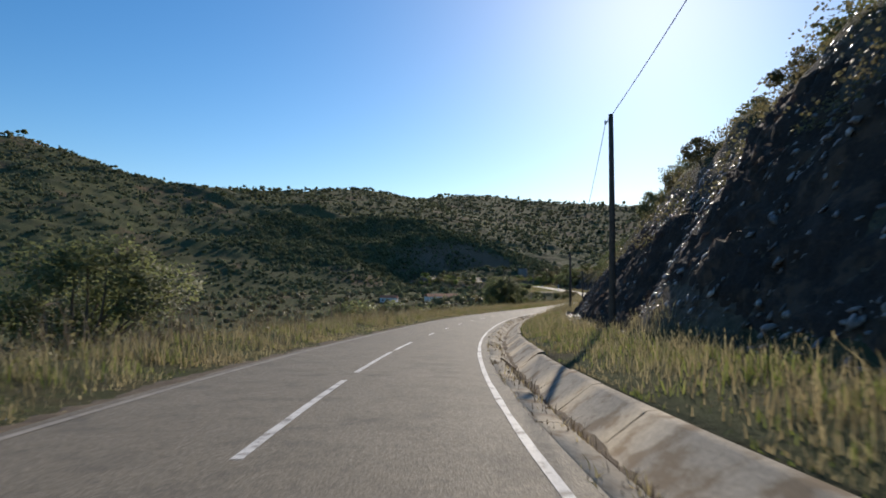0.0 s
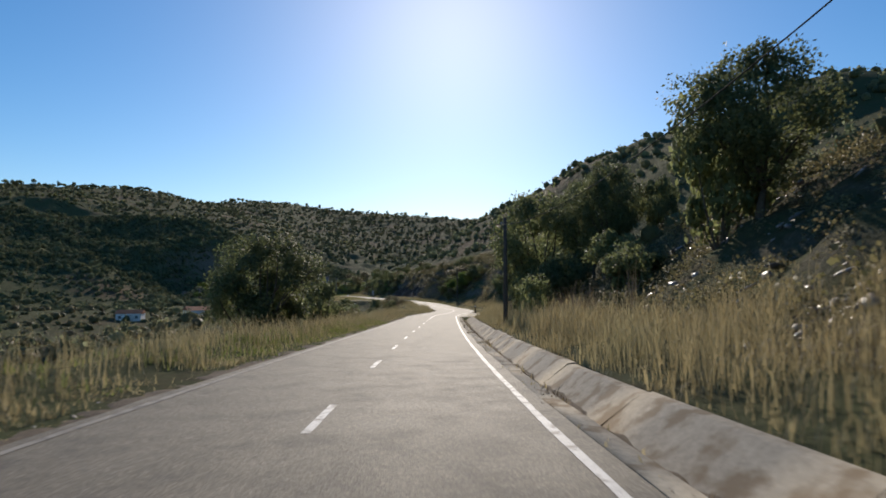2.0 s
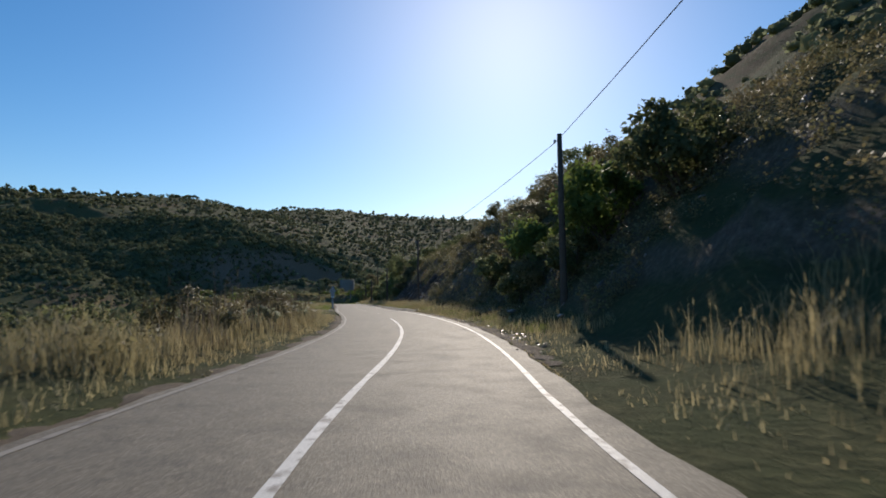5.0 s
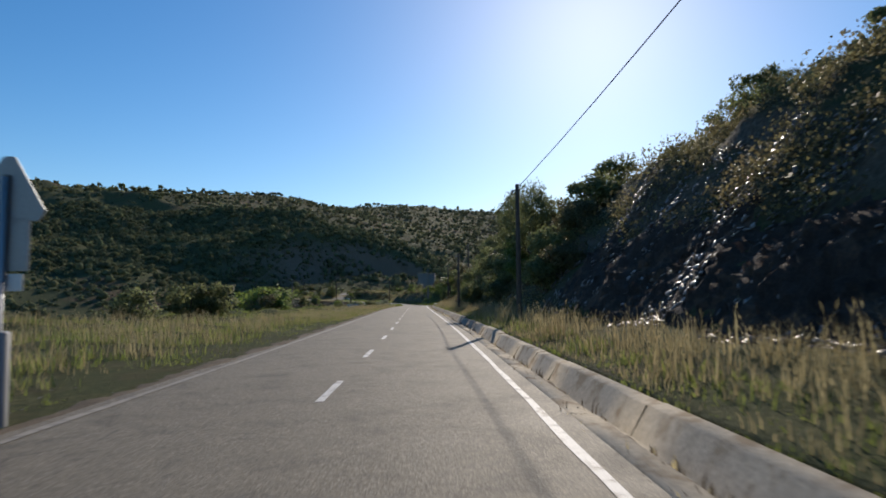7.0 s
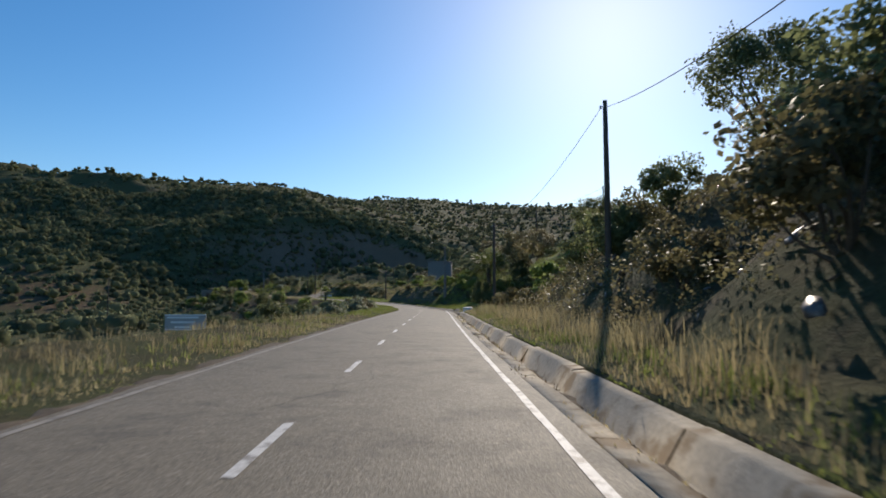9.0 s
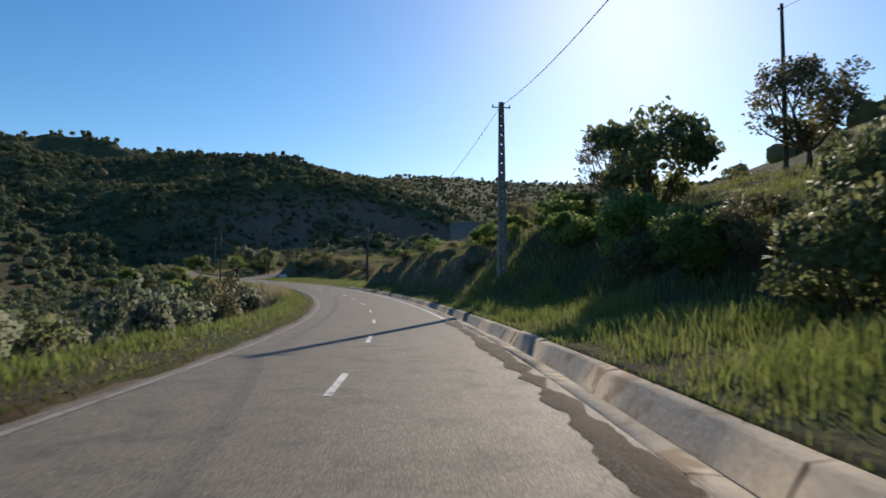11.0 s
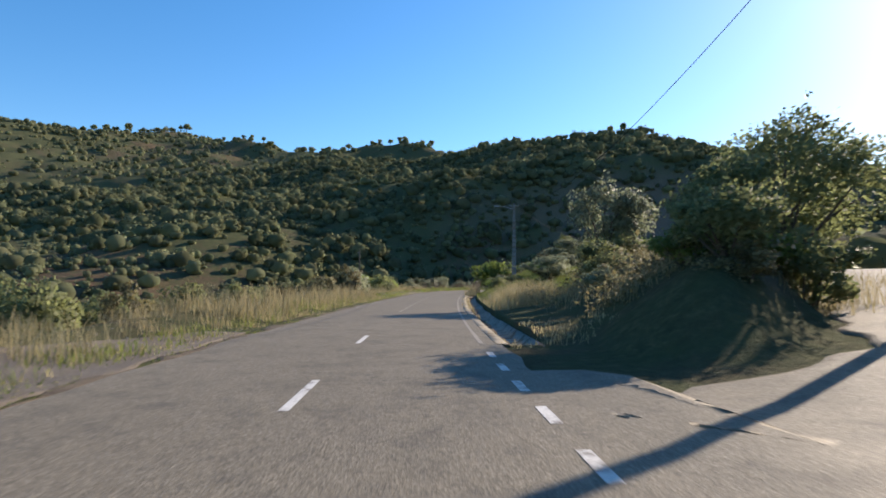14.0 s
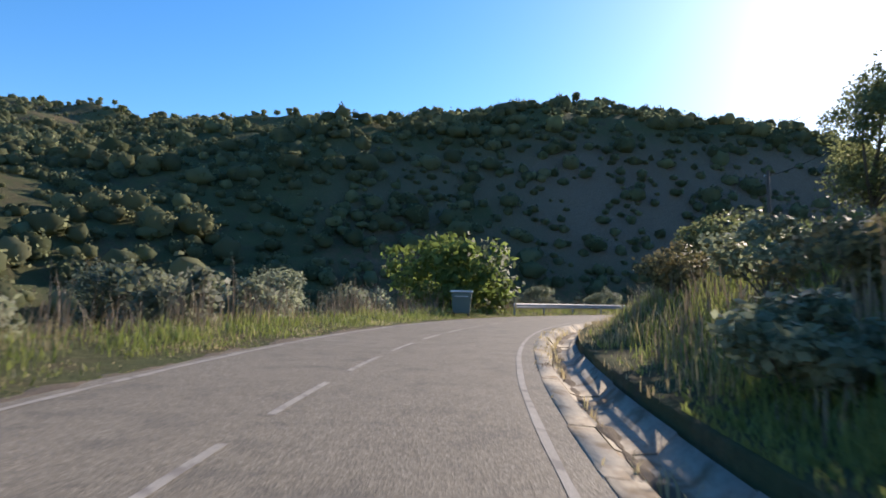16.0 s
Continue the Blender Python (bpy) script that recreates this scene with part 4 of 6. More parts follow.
# the larger ones on the bank: along, to the side, top over the road, width
for kind, s, u, top, w in [
        ("cork_oak", 74, 20, 18, 9.5), ("oak_shrub", 76, 15, 11.5, 3.5), ("cork_oak", 82, 18, 13.5, 5), ("oak_shrub", 90, 12, 10, 4.5), ("cork_oak", 89, 13, 11.2, 6), ("cork_oak", 116, 14, 12, 5.5),
        ("oak_shrub", 108, 16, 10.5, 3), ("cork_oak", 109, 13, 11.5, 5), ("cork_oak", 116, 12, 11.5, 4), ("cork_oak", 118, 9.1, 11.2, 8.8), ("cork_oak", 112, 12.6, 11.0, 6), ("oak_shrub", 111, 8.4, 4.4, 4), ("oak_shrub", 115.5, 8.2, 4.2, 4), ("oak_shrub", 107, 9.4, 5.2, 4.6), ("oak_shrub", 129, 11, 5.8, 3.8), ("cork_oak", 137, 13, 10.2, 5),
        ("pepper_tree", 194, 10.6, 8.9, 4.4), ("pepper_tree", 197.5, 9.6, 8.2, 4.2), ("pepper_tree", 201, 10.8, 8.5, 4.4), ("pepper_tree", 206, 10.2, 7.6, 4.0), ("cork_oak", 246, 16, 10.2, 3), ("cork_oak", 262, 18, 11.6, 3.4), ("oak_shrub", 252, 16, 9.8, 3), ("oak_shrub", 266, 8.2, 5.2, 3.6),
        ("cork_oak", 275, 8.6, 8.8, 4.2), ("oak_shrub", 273, 14, 10.4, 3.4), ("oak_shrub", 257, 14, 10, 2.6), ("cork_oak", 296, 11, 10.2, 4.6), ("oak_shrub", 306, 9, 7.4, 3), ("cork_oak", 282, 9.2, 9.8, 4.6),
        ("pepper_tree", 378, 13, 11.0, 5.5), ("oak_shrub", 396, 13, 9.8, 6.8), ("oak_shrub", 391, 9.4, 4.8, 3.4), ("pepper_tree", 408, 18, 12, 7), ("cork_oak", 384, 24, 14, 5), ("cork_oak", 374, 21, 13.8, 6), ("pepper_tree", 397, 22, 13, 7), ("green_shrub", 399, 9.4, 4.9, 3.4), ("green_shrub", 389, 9, 4.4, 3.4),
        ("pepper_tree", 411, 12.4, 7.0, 2.0), ("green_shrub", 401, 11.4, 6.2, 4), ("oak_shrub", 495, 7.4, 2.8, 2.4), ("cork_oak", 487.5, 10.2, 5.6, 5.0), ("olive_tree", 500.6, 9.1, 6.3, 5.0), ("oak_shrub", 499, 9.4, 3.6, 3.4),
        ("olive_tree", 514, 8.4, 3.3, 4.4), ("olive_tree", 517.5, 9.8, 3.4, 3.6), ("olive_tree", 524, 11.4, 5, 5), ("oak_shrub", 543, 8.4, 3.2, 4), ("pepper_tree", 549.5, 9.6, 5, 2.6), ("cork_oak", 556.6, 11.2, 7.4, 4.2),
        ("oak_shrub", 533.8, -6.4, 2.1, 3.6), ("green_shrub", 535.2, -7.8, 2.1, 3.0), ("oak_shrub", 487, -8.0, 1.4, 2.4), ("scrub_bush", 491.5, -8.2, 1.1, 2.0), ("oak_shrub", 495, -8.0, 1.2, 2.4), ("oak_shrub", 501, -8.0, 1.2, 3.0), ("scrub_bush", 508, -8.0, 1.1, 2.8), ("green_shrub", 459.5, -9.5, 2.1, 3.4), ("oak_shrub", 470, -9.4, 1.8, 3.0), ("grey_shrub", 520, -5.9, 2.2, 2.6), ("scrub_bush", 515.5, -5.7, 2.4, 2.4), ("grey_shrub", 552.5, -7.0, 2.2, 3.8), ("green_shrub", 573, -7.2, 4.9, 7.6), ("oak_shrub", 537, -8.6, 1.7, 3.4), ("grey_shrub", 546.5, -6.6, 1.4, 3), ("olive_tree", 559.5, -8.4, 2.3, 4.2), ("grey_shrub", 565, -7.4, 1.9, 3.4)]:
    base = float(land_su(np.array([s]), np.array([u]))[0, 2] - np.interp(s, sg, rz_))
    plant(kind, s, u, max(top - base, 1.6), w)
hd = np.random.default_rng(29)
for s, u in ((276.5, 6.7), (278.6, 7.6), (280.4, 6.9), (282.2, 8.2), (279.5, 9.4), (284, 7.2)):
    plant("oak_shrub", s, u, hd.uniform(1.5, 2.1), 2.6)
for k in range(24):
    h = hd.uniform(1.6, 2.7)
    plant(("oak_shrub", "scrub_bush", "oak_shrub", "green_shrub")[k % 4], 263 + 2.3 * k + hd.uniform(-0.6, 0.6), 7.4 + 1.7 * (k % 3) + hd.uniform(-0.4, 0.4), h, h * 1.4)
for k in range(14):
    u = 6.0 + 1.7 * k
    way = float(side_way(u))
    half = float(np.interp(u, [2.8, 6, 9, 60], [6.3, 4.8, 4.8, 4.4]))
    h = hd.uniform(0.45, 0.9)
    plant(("scrub_bush", "green_shrub", "scrub_bush")[k % 3], way + half + 3.2 + hd.uniform(-0.4, 0.5), u + 0.8, h, h * 1.8)
    if u > 10.5:
        h = hd.uniform(0.9, 1.4)
        plant(("oak_shrub", "scrub_bush")[k % 2], way - half - 4.0 + hd.uniform(-0.4, 0.4), u, h, h * 1.5)
fr = np.random.default_rng(23)
for s0, s1, u0, u1, n in ((0, 180, -22, -9.5, 26), (182, 206, -16, -9, 5), (270, 345, -24, -11, 10), (345, 425, -16, -8.6, 16), (426, 470, -20, -11, 10), (470, 560, -20, -9.5, 26), (560, 615, -16, -8.5, 10), (430, 458, 18, 32, 9), (505, 560, 12, 26, 12), (368, 424, 15, 34, 12), (20, 125, 11, 26, 20), (144, 184, 11, 26, 22), (126, 144, 17, 28, 9), (262, 342, 9, 22, 22)):
    for k in range(n):
        kind = ("oak_shrub", "scrub_bush", "oak_shrub", "green_shrub", "grey_shrub", "olive_tree")[fr.integers(0, 6 if s0 > 340 else 3)]
        h = fr.uniform(1.3, 2.9)
        plant(kind, fr.uniform(s0, s1), fr.uniform(u0, u1), h, h * fr.uniform(1.1, 1.6), "bushes beyond the verge")

# ---- palms ----
def palm(s, u, trunk_h, frond, count, label):
    e = thing("palm_tree", label, "palm", "palms by the road", at=drop(s, u, 0.05))
    r = np.random.default_rng(int(s * 10))
    n = max(4, int(trunk_h * 5))
    zz = np.linspace(-0.2, trunk_h, n)
    rad = 0.24 + 0.035 * (np.arange(n) % 2)
    v, f = tube(np.stack([0 * zz, 0 * zz, zz], 1), rad, 12)
    part("trunk", fast_mesh("trunk", v, clean_quads(v, f), BARK), e)
    for k in range(count):
        a, lift = k * 2.39996, 1.52 - 1.75 * (k / count) ** 1.15
        t = np.linspace(0, 1, 9)
        out = frond * (np.sin(t * 1.35) / np.sin(1.35)) * math.cos(lift * 0.55)
        up = frond * (1.15 * math.sin(lift) * t - 0.58 * t ** 2.4) + trunk_h
        spine = np.stack([out * math.cos(a), out * math.sin(a), up], 1)
        pieces = [tube(spine, np.linspace(0.03, 0.008, 9), 4)]
        side = np.array([-math.sin(a), math.cos(a), 0])
        tt = np.repeat(np.linspace(0.16, 0.98, 26), 2)
        sgn = np.tile([1, -1], 26)
        c = np.stack([np.interp(tt, t, spine[:, i]) for i in range(3)], 1)
        ax = np.gradient(spine, axis=0)
        ax = np.stack([np.interp(tt, t, ax[:, i]) for i in range(3)], 1)
        ax /= np.linalg.norm(ax, axis=1)[:, None]
        ln = frond * 0.3 * np.sin(np.clip(tt * 2.6 + 0.35, 0, 3.0))[:, None] * r.uniform(0.85, 1.1, (52, 1))
        d = side * sgn[:, None] * 0.85 + ax * 0.55 + np.array([0, 0, -0.28]) + r.normal(0, 0.06, (52, 3))
        tip = c + d * ln
        wdt = ax * 0.034
        lv = np.stack([c - wdt, c + (tip - c) * 0.4 - wdt, tip, c + (tip - c) * 0.4 + wdt], 1).reshape(-1, 3)
        pieces.append((lv, np.arange(52 * 4).reshape(52, 4)))
        v, f = join(pieces)
        part("frond", fast_mesh("frond", v, clean_quads(v, f), LEAF_PALM), e)


def fan_palm(s, u, trunk_h, size, count, label):
    """Stiff stalks from one head, each with a round fan of narrow pointed leaves."""
    e = thing("fan_palm", label, "palm", "palms by the road", at=drop(s, u, 0.05))
    r = np.random.default_rng(int(s))
    zz = np.linspace(-0.2, trunk_h, 8)
    v, f = tube(np.stack([0 * zz, 0 * zz, zz], 1), 0.2 + 0.04 * (np.arange(8) % 2), 12)
    part("trunk", fast_mesh("trunk", v, clean_quads(v, f), BARK), e)
    for k in range(count):
        a, tilt = k * 2.39996, 1.35 - 1.75 * k / count + r.normal(0, 0.08)
        d = np.array([math.cos(a) * math.cos(tilt), math.sin(a) * math.cos(tilt), math.sin(tilt)])
        side = np.array([-math.sin(a), math.cos(a), 0.0])
        head = np.array([0, 0, trunk_h])
        hub = head + d * size * r.uniform(0.75, 1.0)
        pieces = [tube([head, (head + hub) / 2 + np.array([0, 0, 0.03]), hub], [0.022, 0.016, 0.012], 5)]
        q = np.linspace(-1.9, 1.9, 22)
        way = d[None] * np.cos(q)[:, None] + side[None] * np.sin(q)[:, None] + np.array([0, 0, -0.12])
        ln = (size * 0.62 * (0.75 + 0.25 * np.cos(q)) * r.uniform(0.9, 1.1, 22))[:, None]
        tip = hub + way * ln
        tip[:, 2] -= 0.12 * size * r.random(22)
        across = np.cross(way, np.cross(d, side))
        across /= np.linalg.norm(across, axis=1)[:, None]
        mid = hub + way * ln * 0.45
        lv = np.stack([np.repeat(hub[None], 22, 0), mid - across * 0.028, tip, mid + across * 0.028], 1).reshape(-1, 3)
        pieces.append((lv, np.arange(88).reshape(22, 4)))
        v, f = join(pieces)
        part("fan", fast_mesh("fan", v, clean_quads(v, f), LEAF_PALM), e)


fan_palm(437.0, -6.4, 1.7, 1.25, 34, "short bushy fan palm with stiff green fans beside the road")
palm(374.0, 8.1, 4.7, 2.8, 46, "feathery palm at the edge of the drive")
palm(371.5, 9.6, 1.6, 2.2, 26, "broad low palm with arching fronds")
palm(367.0, 11.5, 0.3, 1.4, 18, "small young palm at the edge of the drive")

# ---- scrub on the hills, too many to count ----
def scatter_bushes(name, label, pts, sizes, cards, leaf, mat_, seed, body=2):
    """Rounded bushes: a lumpy leafy body (0: none), with loose leaves all over it."""
    r = np.random.default_rng(seed)
    templ = []
    for k in range(8):
        stretch = np.array([1.0, r.uniform(0.75, 1.1), r.uniform(0.6, 0.85)])
        if body:
            bm = bmesh.new()
            bmesh.ops.create_icosphere(bm, subdivisions=body, radius=1.0)
            for q in bm.verts:
                o = Vector((k * 9.0 + seed, 3.0, 0))
                q.co *= 0.64 + 0.32 * noise.noise(q.co * 1.6 + o)
            bv = np.array([q.co[:] for q in bm.verts]) * stretch + np.array([0, 0, 0.42])
            bf = np.array([[q.index for q in g.verts] for g in bm.faces])
            bm.free()
        else:
            bv, bf = np.zeros((0, 3)), np.zeros((0, 3), int)
        p, _ = clumps(r, cards, stretch * 0.95, (0, 0, 0.46), 12, 0.38, 0.8)
        p[:, 2] = np.maximum(p[:, 2], 0.02)
        cv, cf = leaf_cards(r, p, leaf, 1.25, 0.4)
        cv, cn = rounded(cv, np.array([[0, 0, 0.3]]), 0.25, 0.45)
        bn = bv - np.array([[0, 0, 0.25]])
        bn = bn / (np.linalg.norm(bn, axis=1)[:, None] + 1e-6)
        templ.append((np.concatenate([cv, bv]), cf, bf + len(cv), np.concatenate([cn, bn])))
    vs, qs, ts, ns, n0 = [], [], [], [], 0
    pick = r.integers(0, 8, len(pts))
    for k in range(8):
        m = pick == k
        count = m.sum()
        a = r.uniform(0, 6.28, count)
        c, s_ = np.cos(a)[:, None], np.sin(a)[:, None]
        T, tq, tt, tn = templ[k]
        sc = sizes[m][:, None]
        x = (T[None, :, 0] * c - T[None, :, 1] * s_) * sc
        y = (T[None, :, 0] * s_ + T[None, :, 1] * c) * sc
        z = T[None, :, 2] * sc * r.uniform(0.75, 1.2, (count, 1))
        vs.append((np.stack([x, y, z], -1) + pts[m][:, None]).reshape(-1, 3))
        nz = np.repeat(tn[None, :, 2], count, 0)
        ns.append(np.stack([tn[None, :, 0] * c - tn[None, :, 1] * s_, tn[None, :, 0] * s_ + tn[None, :, 1] * c, nz], -1).reshape(-1, 3))
        off = (n0 + np.arange(count) * len(T))[:, None, None]
        qs.append((tq[None] + off).reshape(-1, 4))
        ts.append((tt[None] + off).reshape(-1, 3))
        n0 += count * len(T)
    ob = new(name, fast_mesh(name, np.concatenate(vs), [np.concatenate(qs), np.concatenate(ts)], mat_, True, np.concatenate(ns)))
    return tagged(ob, label, "scrub", kind="stuff")


hr = np.random.default_rng(31)


def hill_points(x0, x1, y0, y1, n, keep_off, thick):
    """Places for bushes: in thickets and along the terraces, with clearings between."""
    x, y = hr.uniform(x0, x1, n), hr.uniform(y0, y1, n)
    s, u = nearest(x, y)
    ok = (np.abs(u) > keep_off) & ~((u > 0) & (keep_off < 20)) & ~((u > 0) & (s > 345) & (u < 32) & (s < 520))
    z = land(x, y)
    dens = 0.42 + 0.45 * wave(x, y, 70, 41) + 0.4 * wave(x, y, 24, 42) + 0.3 * np.sin(z * 0.9 + 1.6 * wave(x, y, 90, 43))
    ok &= hr.random(n) < np.clip(dens + thick, 0.03, 1)
    return np.stack([x[ok], y[ok], z[ok] - 0.15], 1)


def mixed_sizes(n, low, high):
    """Many small bushes, few large ones."""
    return low + (high - low) * hr.random(n) ** 2.2


P = hill_points(-420, 190, 385, 850, 15500, 34, 0.15)
scatter_bushes("hillside_scrub", "dense dark green scrub and small trees covering the near hillside", P, mixed_sizes(len(P), 0.7, 3.4), 44, 0.17, LEAF_HILL, 51)
P = hill_points(-170, 170, 560, 735, 9200, 30, 1.1)
scatter_bushes("slope_scrub", "low scrub on the steep near face of the hill", P, hr.uniform(0.5, 1.75, len(P)), 40, 0.2, LEAF_SLOPE, 57)
P = hill_points(-180, 170, 545, 735, 1500, 34, 0.8)
scatter_bushes("slope_trees", "round-headed small trees scattered over the near face of the hill", P, hr.uniform(1.7, 3.4, len(P)), 130, 0.13, LEAF_SLOPE, 60)
P = hill_points(-330, 60, -40, 385, 4600, 36, 0.2)
scatter_bushes("valley_scrub", "scrub and low trees spread over the valley floor", P, mixed_sizes(len(P), 0.7, 3.2), 40, 0.2, LEAF_HILL, 52, 1)
P = hill_points(-150, 30, -30, 330, 2600, 13, 0.5)
scatter_bushes("near_valley_scrub", "dusty green and brown bushes on the land falling away from the road", P, mixed_sizes(len(P), 0.6, 2.4), 60, 0.17, LEAF_SCRUB, 61, 1)
P = hill_points(20, 220, -60, 385, 6000, 27, 0.6)
scatter_bushes("bank_scrub", "scrub growing up the slope above the road", P, hr.uniform(0.7, 2.2, len(P)), 30, 0.24, LEAF_HILL, 53, 1)
P = hill_points(-1000, 650, 850, 1850, 20000, 60, 0.7)
scatter_bushes("far_scrub", "dark scrub and woods on the far hills", P, mixed_sizes(len(P), 2.0, 6.0), 12, 0.4, LEAF_HILL, 54, 1)
P = hill_points(-130, 40, 470, 640, 1900, 30, 0.6)
scatter_bushes("valley_brush", "grey-green brush on the valley floor below the road", P, hr.uniform(0.6, 1.9, len(P)), 46, 0.2, LEAF_SLOPE, 58)
P = hill_points(-900, -330, 150, 950, 6000, 60, 0.35)
scatter_bushes("side_scrub", "scrub on the valley's farther slope", P, mixed_sizes(len(P), 1.2, 4.5), 16, 0.32, LEAF_HILL, 55, 1)


def bank_points(stretches, seed):
    r = np.random.default_rng(seed)
    out = []
    for s0, s1, u0, u1, n in stretches:
        s, u = r.uniform(s0, s1, n), u0 + (u1 - u0) * r.random(n)
        ok = r.random(n) < np.clip(0.5 + 0.5 * wave(s, u, 7.0, 45), 0.1, 1)
        ok &= ~((u > 3.9) & (np.abs(s - side_way(u)) < 6.6))
        out.append(land_su(s[ok], u[ok]))
    return np.concatenate(out)


P = bank_points([(0, 76, 9.5, 22, 2900), (70, 128, 8.0, 20, 2200), (128, 156, 13, 24, 700), (156, 186, 8.5, 24, 1100), (185, 224, 6.0, 18, 3800), (-8, 62, -4.3, -9.5, 520), (176, 206, -3.9, -9.0, 320), (222, 262, 9.0, 20, 2900), (262, 345, 6.0, 18, 3600), (368, 430, 8, 30, 500), (430, 470, 9, 34, 420), (477, 500, 5.2, 13, 520), (462, 472, 9.5, 16, 160), (500, 620, 9, 30, 650)], 46)
scatter_bushes("bank_brush", "low dry reddish brush along the verges and banks", P, np.random.default_rng(47).uniform(0.3, 0.95, len(P)), 60, 0.105, LEAF_SCRUB, 56, 0)

P = bank_points([(-10, 205, -9.5, -38, 1100), (205, 345, -16, -38, 520), (345, 430, -8, -38, 620), (430, 620, -9.5, -36, 1300), (60, 185, 15, 30, 700), (430, 470, 20, 34, 120), (486, 620, 12, 30, 420)], 48)
scatter_bushes("roadside_brush", "grey-green brush and low bushes on the land beside the road", P, np.random.default_rng(49).uniform(0.45, 1.5, len(P)), 60, 0.12, LEAF_SLOPE, 59, 1)

# single trees along the skylines
def sky_tree(x, y, h, w, k):
    z = float(land(np.array([x]), np.array([y]))[0])
    pool = MADE.setdefault("sky", [])
    m = Matrix.Translation((x, y, z - 0.2)) @ Matrix.Rotation(k * 1.7, 4, "Z") @ Matrix.Diagonal((w / 5, w / 5, h / 6, 1))
    if len(pool) < 2:
        r = np.random.default_rng(70 + len(pool))
        e = thing("ridge_tree", "small round-headed tree standing on the ridge", "tree", "trees on the skyline")
        p, tips = clumps(r, 500, (2.4, 2.4, 2.1), (0, 0, 3.5), 14, 0.4)
        v, f = leaf_cards(r, p, 0.52)
        part("crown", fast_mesh("crown", v, f, LEAF_OAK), e)
        v, f = join([tube([(0, 0, -0.3), (0.1, 0, 1.6), (0, 0.1, 3.6)], [0.25, 0.18, 0.12], 6)] + limbs(r, np.array([0, 0, 1.8]), tips[:5], 0.1, 5))
        part("trunk", fast_mesh("trunk", v, clean_quads(v, f), BARK), e)
        pool.append(e)
        e.matrix_basis = m
    else:
        ob = copy_thing(pool[k % 2], Matrix.Identity(4))
        ob.matrix_basis = m


kr = np.random.default_rng(17)
n = 0
# groups of trees on the crests: first and last place, count, height
for (ax, ay), (bx, by), count, hh in (
        ((-330, 1085), (-236, 1190), 11, 11.0), ((-420, 985), (-330, 1050), 5, 11.0), ((-196, 1466), (-188, 1474), 2, 12.0), ((-142, 1508), (-122, 1520), 3, 13.0),
        ((86, 1750), (140, 1794), 6, 14.0), ((240, 1860), (300, 1820), 3, 12.0), ((330, 1760), (420, 1680), 5, 12.0), ((440, 1620), (560, 1440), 5, 11.0),
        ((2, 713), (26, 711), 5, 4.4), ((30, 710), (52, 706), 4, 3.2), ((-148, 776), (-104, 774), 8, 4.6), ((-190, 768), (-160, 768), 3, 4.6), ((-60, 738), (-15, 722), 4, 3.0),
        ((-700, 1098), (-680, 1104), 3, 14.0), ((-790, 1000), (-735, 1045), 6, 14.0), ((-860, 945), (-820, 970), 3, 13.0), ((-262, 792), (-215, 772), 4, 4.6), ((-330, 832), (-280, 802), 4, 4.8)):
    for k in range(count):
        q = (k + kr.uniform(-0.3, 0.3)) / max(count - 1, 1)
        h = hh * kr.uniform(0.65, 1.2)
        sky_tree(ax + (bx - ax) * q + kr.normal(0, 1), ay + (by - ay) * q + kr.normal(0, 1), h, h * kr.uniform(0.6, 1.15), n)
        n += 1

